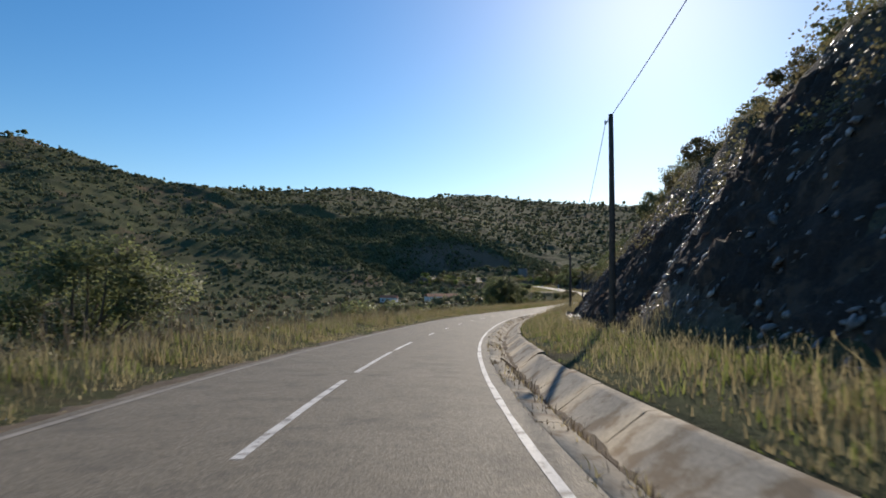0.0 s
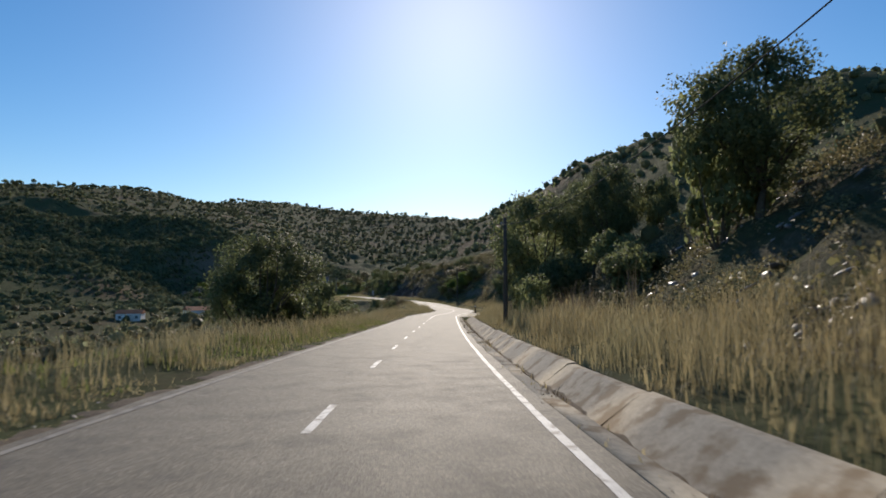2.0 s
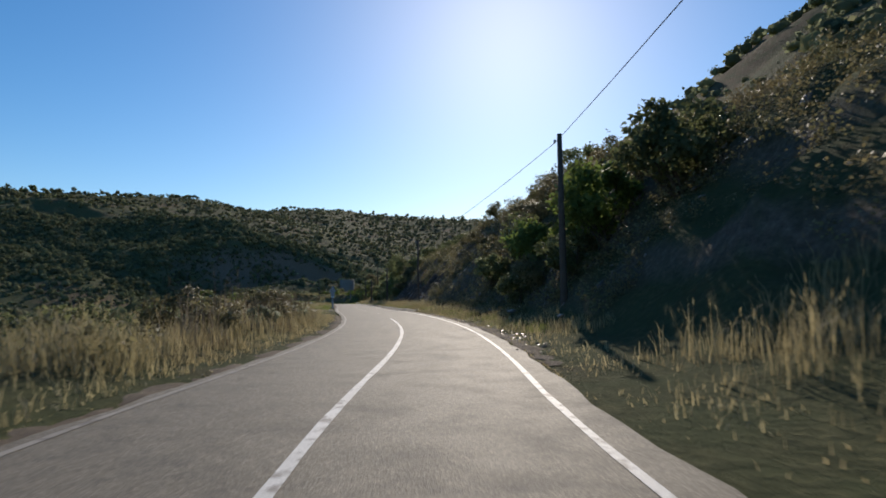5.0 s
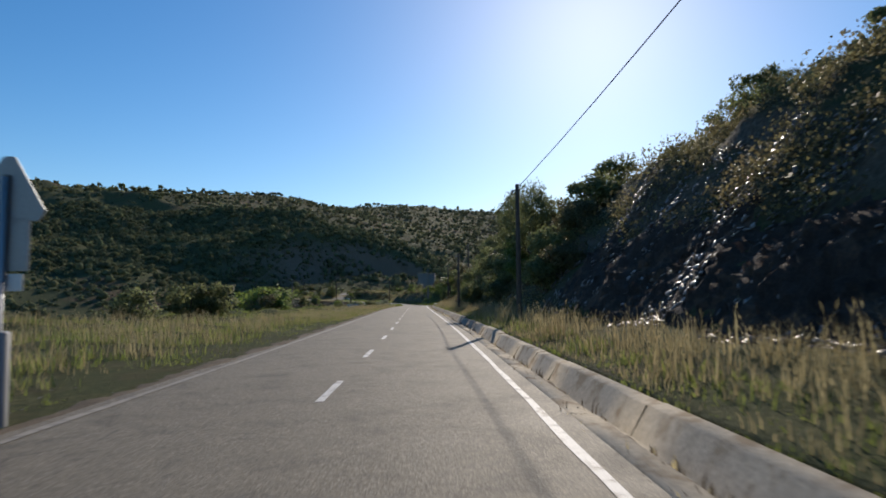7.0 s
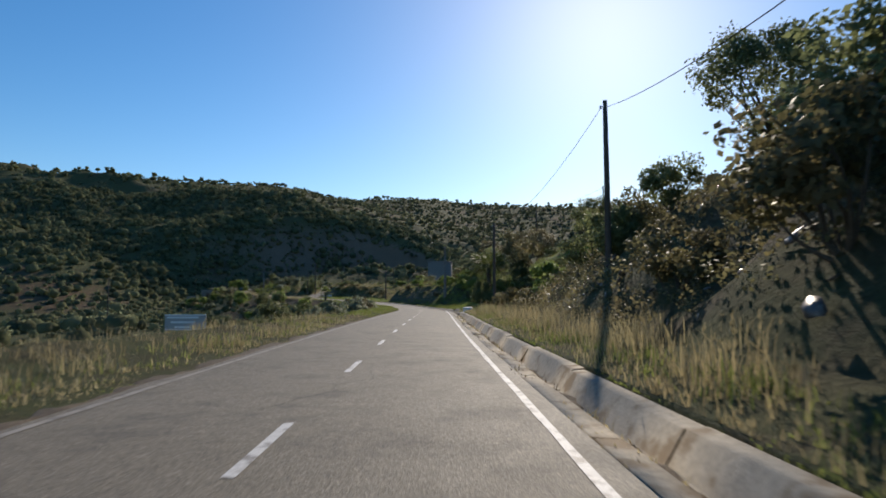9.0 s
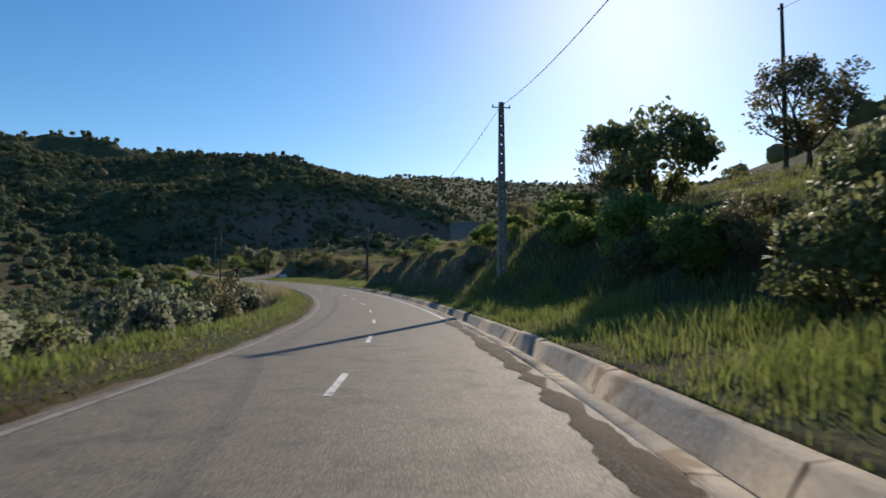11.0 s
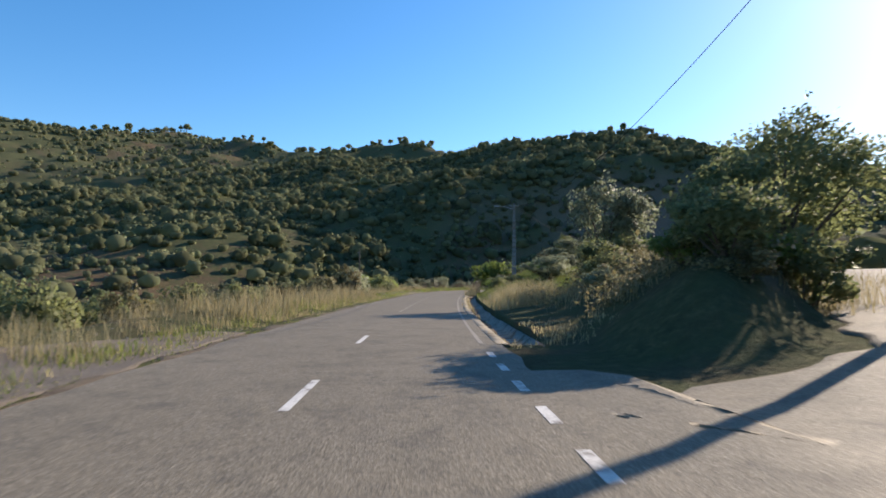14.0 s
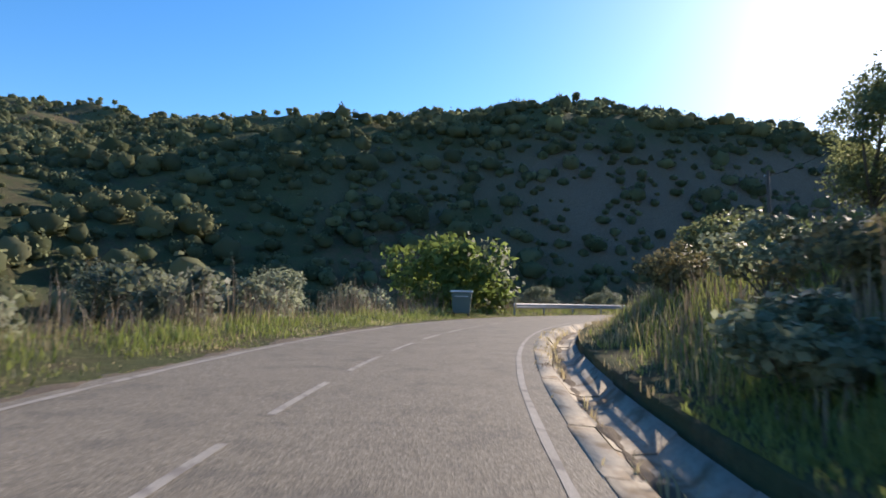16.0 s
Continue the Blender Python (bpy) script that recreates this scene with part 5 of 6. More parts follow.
# ---- grass ----
def blades(name, label, stretches, mat_, seed, width=0.012, lean=0.35, heads=0.0, cat="grass"):
    """Bent blades over stretches (from, to, near side, far side, per square metre, low, high)."""
    r = np.random.default_rng(seed)
    vs, qs, ts, n0 = [], [], [], 0
    for s0, s1, u0, u1, dens, lo, hi in stretches:
        n = int(abs(s1 - s0) * abs(u1 - u0) * dens * 1.25)
        # tufts
        tn = max(4, n // 14)
        ts_, tu_ = r.uniform(s0, s1, tn), u0 + (u1 - u0) * r.random(tn)
        clump = wave(ts_, tu_, 2.6, 61) + 0.6 * wave(ts_, tu_, 0.9, 62)
        keep = r.random(tn) < np.clip(0.6 + 0.5 * clump, 0.08, 1)
        ts_, tu_, clump = ts_[keep], tu_[keep], clump[keep]
        i = r.integers(0, len(ts_), n)
        s, u = ts_[i] + r.normal(0, 0.34, n), tu_[i] + r.normal(0, 0.34, n)
        u = np.clip(u, min(u0, u1), max(u0, u1))
        edge = np.clip(np.abs(u - (u0 if abs(u0) < abs(u1) else u1)) / 0.7, 0.35, 1)
        b = land_su(s, u)
        b[:, 2] = np.where((u > 2.6) & (u < 3.6), np.maximum(b[:, 2], np.interp(s, sg, rz_) - np.where(u < 2.92, 0.03, 0.18)), b[:, 2])
        h = r.uniform(lo, hi, n) * np.clip(0.8 + 0.35 * clump[i], 0.35, 1.3) * edge
        a = r.uniform(0, 6.28, n)
        d = np.stack([np.cos(a), np.sin(a), np.zeros(n)], 1)
        face = np.stack([-np.sin(a + r.normal(0, 0.6, n)), np.cos(a), np.zeros(n)], 1)
        bend = (lean * r.random(n) ** 0.9)[:, None] * h[:, None]
        w = (width * 1.25 * r.uniform(0.7, 1.4, n))[:, None]
        b[:, 2] -= 0.02
        up = np.array([0, 0, 1.0])
        m = b + up * h[:, None] * 0.55 + d * bend * 0.3
        t = b + up * h[:, None] * (1 - 0.25 * lean) + d * bend
        v = np.stack([b - face * w, b + face * w, m + face * w * 0.75, m - face * w * 0.75, t], 1)
        k = n0 + np.arange(n)[:, None] * 5
        qs.append(k + np.array([0, 1, 2, 3]))
        ts.append(k + np.array([3, 2, 4]))
        vs.append(v.reshape(-1, 3))
        n0 += n * 5
        if heads:
            j = r.random(n) < heads
            q = t[j]
            dd = (d[j] * 0.35 + up) * (h[j] * 0.13)[:, None]
            fw = face[j] * 0.008
            v = np.stack([q - dd * 0.3, q + dd * 0.3 + fw, q + dd, q + dd * 0.3 - fw], 1)
            kk = n0 + np.arange(j.sum())[:, None] * 4
            qs.append(kk + np.array([0, 1, 2, 3]))
            vs.append(v.reshape(-1, 3))
            n0 += j.sum() * 4
    ob = new(name, fast_mesh(name, np.concatenate(vs), [np.concatenate(qs), np.concatenate(ts)], mat_))
    return tagged(ob, label, cat, kind="stuff")


blades("dry_grass", "tall straw-coloured dry grass along the road's verges", [
    (-8, 60, -3, -7.5, 40, 0.25, 0.75), (60, 112, -2.9, -6.0, 50, 0.35, 0.85), (112, 178, -2.9, -5.5, 45, 0.4, 0.9),
    (-6, 60, 4.0, 6.6, 55, 0.2, 0.6), (60, 120, 4.0, 8.5, 85, 0.5, 1.2), (120, 178, 4.5, 9.5, 45, 0.4, 1.0), (184, 214, 3.1, 5.8, 50, 0.2, 0.55), (214, 232, 3.7, 5.8, 65, 0.3, 0.7), (232, 352, 3.7, 5.8, 45, 0.3, 0.8),
    (176, 206, -3.1, -7.0, 40, 0.4, 0.9), (266, 338, -2.9, -8.5, 24, 0.2, 0.5), (448, 470, -3.1, -7.0, 50, 0.35, 0.9), (476, 494, -3.2, -7.0, 26, 0.25, 0.7), (490, 516, -3.1, -6.8, 60, 0.4, 1.0), (547, 600, -3.4, -5.6, 12, 0.25, 0.7), (534, 547, -4.2, -6.2, 46, 0.4, 1.1), (514, 540, -4.4, -6.4, 30, 0.4, 1.0),
    (496, 510, 3.65, 7.0, 95, 0.45, 1.0), (510, 528, 4.0, 8.5, 8, 0.25, 0.6), (545, 610, 3.6, 5.6, 40, 0.3, 0.7), (206, 240, -12, -19, 20, 0.3, 0.7), (405, 425, -3.3, -6.0, 35, 0.3, 0.9), (428, 468, 8.5, 22, 22, 0.25, 0.7), (236, 268, -4.0, -18, 14, 0.3, 0.75), (484, 500, 5.0, 18, 20, 0.3, 0.8), (400, 432, 4.8, 20, 14, 0.25, 0.6), (527.4, 537, 2.55, 3.5, 190, 0.6, 1.45), (357.2, 359.6, 3.0, 4.2, 90, 0.12, 0.34), (436, 466, 10.5, 16, 40, 0.3, 0.8)],
    GRASS_DRY, 81, 0.0058, 0.7, 0.3)
blades("green_grass", "fresh green grass and weeds on the verges", [
    (-8, 80, -3.1, -8.0, 26, 0.15, 0.45), (-6, 60, 3.95, 6.2, 45, 0.12, 0.4), (80, 112, -2.65, -4.6, 120, 0.12, 0.35), (186, 352, 3.6, 4.8, 80, 0.1, 0.35), (264, 340, -2.7, -5.0, 30, 0.08, 0.25), (340, 426, -2.65, -4.4, 150, 0.08, 0.34), (368, 400, 3.6, 7.0, 110, 0.2, 0.55),
    (374, 402, 5.5, 14, 65, 0.2, 0.6), (400, 430, 3.6, 5.2, 110, 0.1, 0.35), (400, 432, 5.0, 7.4, 14, 0.12, 0.35), (400, 432, 7.4, 12.0, 60, 0.15, 0.4), (430, 468, 3.6, 9.6, 230, 0.06, 0.2), (430, 468, 3.6, 9.0, 170, 0.04, 0.12), (518, 545, 3.95, 8.0, 130, 0.15, 0.45), (357.2, 359.8, 3.1, 4.4, 130, 0.12, 0.35), (438, 470, -2.7, -5.6, 90, 0.1, 0.4), (424, 438, -4.7, -9.5, 110, 0.1, 0.38), (424, 431, -2.6, -3.1, 140, 0.06, 0.24), (470, 512, -2.65, -4.4, 60, 0.1, 0.3), (512, 560, 3.9, 13.0, 60, 0.2, 0.6), (345, 356, 4.2, 8.0, 80, 0.15, 0.5), (357, 402, 9.5, 28, 34, 0.15, 0.5), (353, 360, 4.2, 7.5, 120, 0.15, 0.5), (430, 468, 9, 24, 26, 0.12, 0.4), (236, 300, -3.1, -16, 22, 0.1, 0.4), (212, 236, -2.65, -3.8, 22, 0.06, 0.2), (500, 545, 3.7, 9.5, 60, 0.15, 0.45), (494, 516, -3.3, -6.6, 22, 0.2, 0.5), (545, 590, -3.1, -5.6, 50, 0.15, 0.5), (340, 360, 8, 14, 50, 0.2, 0.5), (512, 545, -2.65, -4.5, 60, 0.1, 0.35), (545, 600, -2.65, -4.2, 50, 0.1, 0.3)],
    GRASS_GREEN, 82, 0.0075, 0.7)
blades("short_weeds", "short dry weeds and thatch at the road's edges", [
    (205, 241, -2.6, -14, 30, 0.03, 0.16), (180, 214, 2.6, 3.6, 30, 0.04, 0.22),
    (-8, 206, -2.5, -3.8, 60, 0.05, 0.22), (268, 345, -2.52, -3.6, 40, 0.05, 0.2), (345, 425, -2.52, -3.3, 40, 0.05, 0.16), (438, 600, -2.52, -3.6, 45, 0.05, 0.2), (424, 468, 2.85, 3.6, 30, 0.04, 0.15), (342, 356, 2.85, 4.4, 50, 0.05, 0.3), (116, 186, 2.85, 4.5, 35, 0.05, 0.25), (484, 488, 2.85, 5, 40, 0.05, 0.25), (-8, 124, 2.6, 2.98, 45, 0.15, 0.5), (213, 352, 2.6, 2.98, 40, 0.15, 0.5), (484, 560, 2.6, 3.05, 45, 0.15, 0.5)],
    GRASS_DRY, 83, 0.007, 0.8)
blades("tall_stalks", "tall grey-brown dead flower stalks in the scrub", [
    (-5, 50, -4.5, -8, 9, 0.8, 1.5), (180, 206, -3.8, -7, 16, 0.8, 1.4), (90, 122, 5.5, 9, 10, 1.0, 1.8), (188, 222, 9.5, 16, 3, 0.7, 1.3), (527.4, 536, 2.55, 3.6, 34, 0.9, 1.9), (536, 545, 4.2, 6.0, 8, 0.7, 1.2), (545, 556, 4.2, 6.5, 8, 0.5, 1.1), (545, 590, -4.5, -6.8, 14, 0.9, 1.6), (355, 415, -4.8, -7.5, 6, 0.7, 1.3)],
    STALK, 84, 0.009, 0.3, 0.5)

# ---- rock of the cut banks ----
def rock_templates(r, count):
    out = []
    for k in range(count):
        bm = bmesh.new()
        bmesh.ops.create_icosphere(bm, subdivisions=1, radius=1.0)
        for v in bm.verts:
            v.co *= r.uniform(0.65, 1.15)
            v.co.x = round(v.co.x * 2.2) / 2.2 * 0.6 + v.co.x * 0.4
        v = np.array([v.co[:] for v in bm.verts]) * np.array([1.0, 0.62, 0.17])
        f = np.array([[q.index for q in p.verts] for p in bm.faces])
        bm.free()
        out.append((v, f))
    return out


RT = rock_templates(np.random.default_rng(3), 6)


def rubble(name, label, stretches, seed, lift=0.0):
    r = np.random.default_rng(seed)
    vs, fs, n0 = [], [], 0
    for s0, s1, u0, u1, n, lo, hi in stretches:
        s, u = r.uniform(s0, s1, n), u0 + (u1 - u0) * r.random(n)
        clump = wave(s, u, 6.0, 71) + 0.7 * wave(s, u, 2.0, 72)
        ok = r.random(n) < np.clip(0.45 + 0.5 * clump, 0.02, 1)
        s, u = s[ok], u[ok]
        p = land_su(s, u)
        e = 0.25
        du = (land_su(s, u + e)[:, 2] - land_su(s, u - e)[:, 2]) / (2 * e)
        t = np.interp(s, sg, th)
        nrm = np.stack([-du * np.cos(t), -du * np.sin(t), np.ones(len(s))], 1)
        nrm += r.normal(0, 0.35, nrm.shape)
        nrm /= np.linalg.norm(nrm, axis=1)[:, None]
        a = np.cross(nrm, r.normal(size=nrm.shape))
        a /= np.linalg.norm(a, axis=1)[:, None]
        b = np.cross(nrm, a)
        sz = lo + (hi - lo) * r.random(len(s)) ** 3
        p = p + nrm * sz[:, None] * lift
        pick = r.integers(0, len(RT), len(s))
        for k, (tv, tf) in enumerate(RT):
            m = pick == k
            c = tv[None] * sz[m][:, None, None]
            v = p[m][:, None] + c[..., :1] * a[m][:, None] + c[..., 1:2] * b[m][:, None] + c[..., 2:] * nrm[m][:, None]
            q = m.sum()
            fs.append((tf[None] + (n0 + np.arange(q) * len(tv))[:, None, None]).reshape(-1, 3))
            vs.append(v.reshape(-1, 3))
            n0 += q * len(tv)
    ob = new(name, fast_mesh(name, np.concatenate(vs), np.concatenate(fs), SLATE))
    return tagged(ob, label, "rock", kind="stuff")


rubble("slate_rubble", "loose glinting slate shards strewn down the cut bank", [
    (0, 78, 6.6, 11.8, 26000, 0.035, 0.17), (75, 112, 7.5, 15, 800, 0.05, 0.35), (222, 262, 6.2, 11.5, 16000, 0.04, 0.17), (185, 222, 5.6, 14, 900, 0.05, 0.3), (262, 340, 6, 14, 900, 0.05, 0.3)], 91, 0.7)
rubble("roadside_stones", "small stones and grit along the road's edge", [
    (-6, 206, -2.5, -3.7, 900, 0.012, 0.06), (206, 236, -2.5, -13, 2200, 0.012, 0.07), (180, 215, 2.6, 3.7, 1500, 0.015, 0.13), (236, 270, -2.5, -4.5, 500, 0.012, 0.05), (353, 372, 2.6, 7.5, 2600, 0.012, 0.06), (366, 389, 1.9, 2.65, 2200, 0.008, 0.04), (421, 433, 2.35, 3.0, 500, 0.008, 0.03), (430, 470, 2.6, 4.0, 3600, 0.01, 0.045), (355, 362, 2.5, 3.6, 1500, 0.01, 0.04), (466, 488, -2.5, -6.0, 1500, 0.012, 0.06), (488, 545, -2.5, -4.2, 900, 0.012, 0.06)], 92)


def rock_face(s0, s1, u0, u1, seed):
    """The cut bank's bedded slate: thin ledges that dip along the road, broken into blocks."""
    r = np.random.default_rng(seed)
    s, u = np.arange(s0, s1, 0.15), np.arange(u0, u1, 0.11)
    S, U = np.meshgrid(s, u, indexing="ij")
    S, U = S + r.normal(0, 0.035, S.shape), U + r.normal(0, 0.025, S.shape)
    p = land_su(S.ravel(), U.ravel()).reshape(*S.shape, 3)
    bed = p[..., 2] + 0.4 * S + 0.6 * wave(S, U, 5.0, seed) + 0.25 * wave(S, U, 1.3, seed + 6)
    step = lambda v: np.floor(v) + np.clip((v - np.floor(v)) * 4, 0, 1) - v
    ledge = 0.16 * step(bed * 2.1) + 0.11 * step(bed * 5.3 + wave(S, U, 1.5, seed + 1))
    joint = np.floor(S * 1.9 + 0.9 * U + 0.8 * wave(S, U, 3.0, seed + 2)) * 7.1 + np.floor(bed * 2.1) * 3.3
    block = 0.16 * (np.modf(np.abs(np.sin(joint) * 437.5))[0] - 0.5)
    cover = wave(S, U, 8.0, seed + 4) + 0.5 * wave(S, U, 3.0, seed + 5)
    rim = smooth(s0, s0 + 3, S) * (1 - smooth(s1 - 3, s1, S)) * smooth(u0, u0 + 0.6, U) * (1 - smooth(u1 - 1.6, u1, U))
    out = (0.02 + ledge + block + r.normal(0, 0.055, S.shape)) * np.clip(0.75 + 0.55 * cover, 0.1, 1) * rim - 0.25 * (1 - rim)
    t = np.interp(S, sg, th)
    p[..., 0] -= np.cos(t) * out * 0.75
    p[..., 1] -= np.sin(t) * out * 0.75
    p[..., 2] += out * 0.6
    ob = new("rock_face", fast_mesh("rock_face", p.reshape(-1, 3), grid_faces(len(s), len(u)), STRATA))
    return tagged(ob, "dark bedded slate laid bare in the cut bank", "rock face", kind="structure")


rock_face(-2, 78, 6.7, 11.4, 301)
rock_face(222, 262, 6.3, 10.4, 311)
br = np.random.default_rng(44)
pool = []
for k in range(8):
    a0, b0 = ((3, 72), (224, 260))[k % 2]
    s, u, z = br.uniform(a0, b0), br.uniform(7.2, 13), br.uniform(0.1, 0.22)
    m = Matrix.Translation(drop(s, u, 0.02)) @ Euler((br.uniform(-0.4, 0.4), 0.75, br.uniform(0, 6.3))).to_matrix().to_4x4() @ Matrix.Diagonal((z, z * br.uniform(0.7, 1.3), z * br.uniform(0.7, 1.6), 1))
    if len(pool) < 4:
        bm = bmesh.new()
        bmesh.ops.create_icosphere(bm, subdivisions=1, radius=1.0)
        for v in bm.verts:
            q = v.co * 1.3 + Vector((k * 7.0, 0, 0))
            v.co *= 0.75 + 0.8 * noise.noise(q)
            v.co.z *= 0.42
            v.co.y *= 0.75
        ob = new("boulder", from_bm("boulder", bm, SLATE))
        tagged(ob, "angular dark slate slab lying on the cut bank", "rock", "slabs on the bank")
        pool.append(ob)
    else:
        ob = copy_thing(pool[k % 4], Matrix.Identity(4))
    ob.matrix_basis = m

# ---- bare ground patches ----
def patch(name, label, pts, halves, z0, mat_, cat, cols=33, step=0.4):
    """A strip that lies on the land along a bent line of places on the map."""
    pts = np.array(pts, float)
    d = np.concatenate([[0], np.cumsum(np.hypot(*np.diff(pts[:, :2], axis=0).T))])
    q = np.linspace(0, d[-1], int(d[-1] / step) + 2)
    x, y = np.interp(q, d, pts[:, 0]), np.interp(q, d, pts[:, 1])
    k = np.ones(5) / 5
    x[2:-2], y[2:-2] = np.convolve(x, k, "valid"), np.convolve(y, k, "valid")
    h = np.interp(q, d, halves)
    tx, ty = np.gradient(x), np.gradient(y)
    ln = np.hypot(tx, ty)
    nx, ny = ty / ln, -tx / ln
    o = np.linspace(-1, 1, cols)
    jag = (1 + 0.07 * wave(q, q * 0, 2.2, 9))[:, None]
    X, Y = x[:, None] + nx[:, None] * o * h[:, None] * jag, y[:, None] + ny[:, None] * o * h[:, None] * jag
    Z = land(X, Y) + z0
    skirt = lambda A: np.concatenate([A[:, :1] * 1.5 - A[:, 1:2] * 0.5, A, A[:, -1:] * 1.5 - A[:, -2:-1] * 0.5], 1)
    X, Y = skirt(X), skirt(Y)
    Z = land(X, Y) + z0
    Z[:, 0] -= z0 + 0.04
    Z[:, -1] -= z0 + 0.04
    Z[-1] -= z0 + 0.04
    cols += 2
    ob = new(name, fast_mesh(name, np.stack([X, Y, Z], -1).reshape(-1, 3), grid_faces(len(q), cols), mat_, True))
    return tagged(ob, label, cat, kind="structure")


def su(*pairs):
    return [tuple(on_road(a, b)[:2]) for a, b in pairs]


patch("gravel_layby", "flat grey gravel lay-by beside the road", su((213, -5.0), (219, -7.8), (232, -8.2), (239, -5.5)), [0.8, 4.8, 5.2, 1.5], 0.015, VERGE_GRIT, "gravel")
patch("gravel_drive", "gravel drive mouth on the uphill side", su((362.5, 2.6), (362.5, 6), (364.5, 9), (367, 13)), [10.5, 9.0, 5.0, 3.6], 0.05, GRAVEL, "drive")
patch("side_road", "narrow asphalt side road climbing away from the road", su((474.5, 2.6), (474.5, 5), (479.2, 9), (486, 12.5), (498, 19), (514, 28)), [6.3, 4.6, 2.1, 1.9, 1.8, 1.8], 0.05, ASPHALT, "road")
LAYBY = surface("reddish_gravel", (0.095, 0.078, 0.06), (0.2, 0.17, 0.135), 0.7, 20.0, 0.92, 0.8, 0.03)
patch("stony_layby", "flat reddish gravelly pull-in beside the road", su((467, -3.6), (473, -4.4), (481, -4.2), (487, -3.3)), [0.7, 1.6, 1.5, 0.4], 0.02, LAYBY, "gravel")
patch("stony_layby", "thin strip of reddish gravel beside the road", su((518, -3.5), (526, -3.7), (535, -3.6), (541, -3.3)), [0.5, 0.9, 0.9, 0.4], 0.02, LAYBY, "gravel")
patch("concrete_path", "pale concrete path dropping away beside the verge", su((438, -2.55), (432, -3.1), (428, -3.9), (422, -5.6), (414, -8.5)), [0.45, 0.65, 0.75, 0.95, 1.1], 0.04, CONCRETE, "path")
patch("turf_bank", "short bright green turf beside the road", su((431, 6.2), (440, 6.2), (455, 6.3), (468, 6.0)), [2.0, 2.6, 2.6, 1.2], 0.02, TURF, "grass")
patch("turf_bank", "green grassy slope above the drive", su((358, 22), (375, 22), (396, 22)), [6, 9, 6], 0.03, TURF, "grass")
patch("junction_apron", "worn asphalt apron of a small junction", su((135, 2.6), (135, 6), (137, 13)), [7.5, 4.5, 2.8], 0.05, ASPHALT, "road")

# soil washed over the road's edge, and litter in the gutter's bed
SOIL = surface("washed_soil", (0.075, 0.058, 0.042), (0.18, 0.142, 0.1), 1.5, 25.0, 0.95, 0.8, 0.03)


def ragged_strip(name, label, s0, s1, u0, u1, z0, z1, seed, gaps=0.0, wild=1.0):
    """A thin lens of soil with a wandering outline; with gaps it comes and goes."""
    r = np.random.default_rng(seed)
    s = np.arange(s0, s1, 0.14)
    swell = np.clip(0.65 + wild * (0.45 * wave(s, s * 0, 3.0, seed) + 0.3 * wave(s, s * 0, 0.9, seed + 1)) + 0.08 * r.normal(size=len(s)) - gaps, 0.03, 1.3)
    o = np.linspace(-1, 1, 7)
    mid, half = (u0 + u1) / 2, (u1 - u0) / 2
    u = mid + half * o[None] * swell[:, None] + r.normal(0, 0.006, (len(s), 7))
    z = z0 + z1 * (1 - o[None] ** 2) * swell[:, None] - 0.02 * (np.abs(o[None]) > 0.99) + r.normal(0, 0.0015, (len(s), 7))
    p = on_road(np.repeat(s[:, None], 7, 1), u)
    p[..., 2] += z
    ob = new(name, fast_mesh(name, p.reshape(-1, 3), grid_faces(len(s), 7), SOIL, True))
    return tagged(ob, label, "soil", kind="stuff")


ragged_strip("washed_soil", "dark gritty soil washed over the edge of the road", 366, 389, 2.1, 2.66, 0.003, 0.02, 5, -0.05, 0.6)
ragged_strip("washed_soil", "pale broken soil and grit along the edge of the road", 178, 215, 2.55, 3.5, -0.05, 0.05, 9, 0.1, 0.9)
ragged_strip("washed_soil", "dark gritty soil washed over the edge of the road", 420, 434, 2.3, 3.3, 0.002, 0.016, 6, 0.0, 0.5)
ragged_strip("verge_soil", "brown gravelly soil along the broken edge of the road", 428, 470, 2.5, 3.75, -0.035, 0.05, 8, -0.35, 0.35)
ragged_strip("washed_soil", "dark gritty soil washed over the edge of the road", 522, 537, 2.5, 3.6, -0.16, 0.1, 7, -0.2, 0.45)
for a0, b0 in GUTTER:
    ragged_strip("gutter_soil", "earth and dead leaves lying in the gutter's bed", a0 + 1, b0 - 1, 2.94, 3.42 if a0 < 100 else 3.22, -0.235 if a0 < 100 else -0.21, 0.05, int(a0 + 200), 0.25 if a0 < 480 else 0.0)
ragged_strip("verge_soil", "bare gritty soil along the road's edge", -20, 205, -2.98, -2.38, -0.04, 0.045, 31, 0.0)
ragged_strip("verge_soil", "bare gritty soil along the road's edge", 236, 600, -2.9, -2.38, -0.04, 0.045, 33, 0.0)

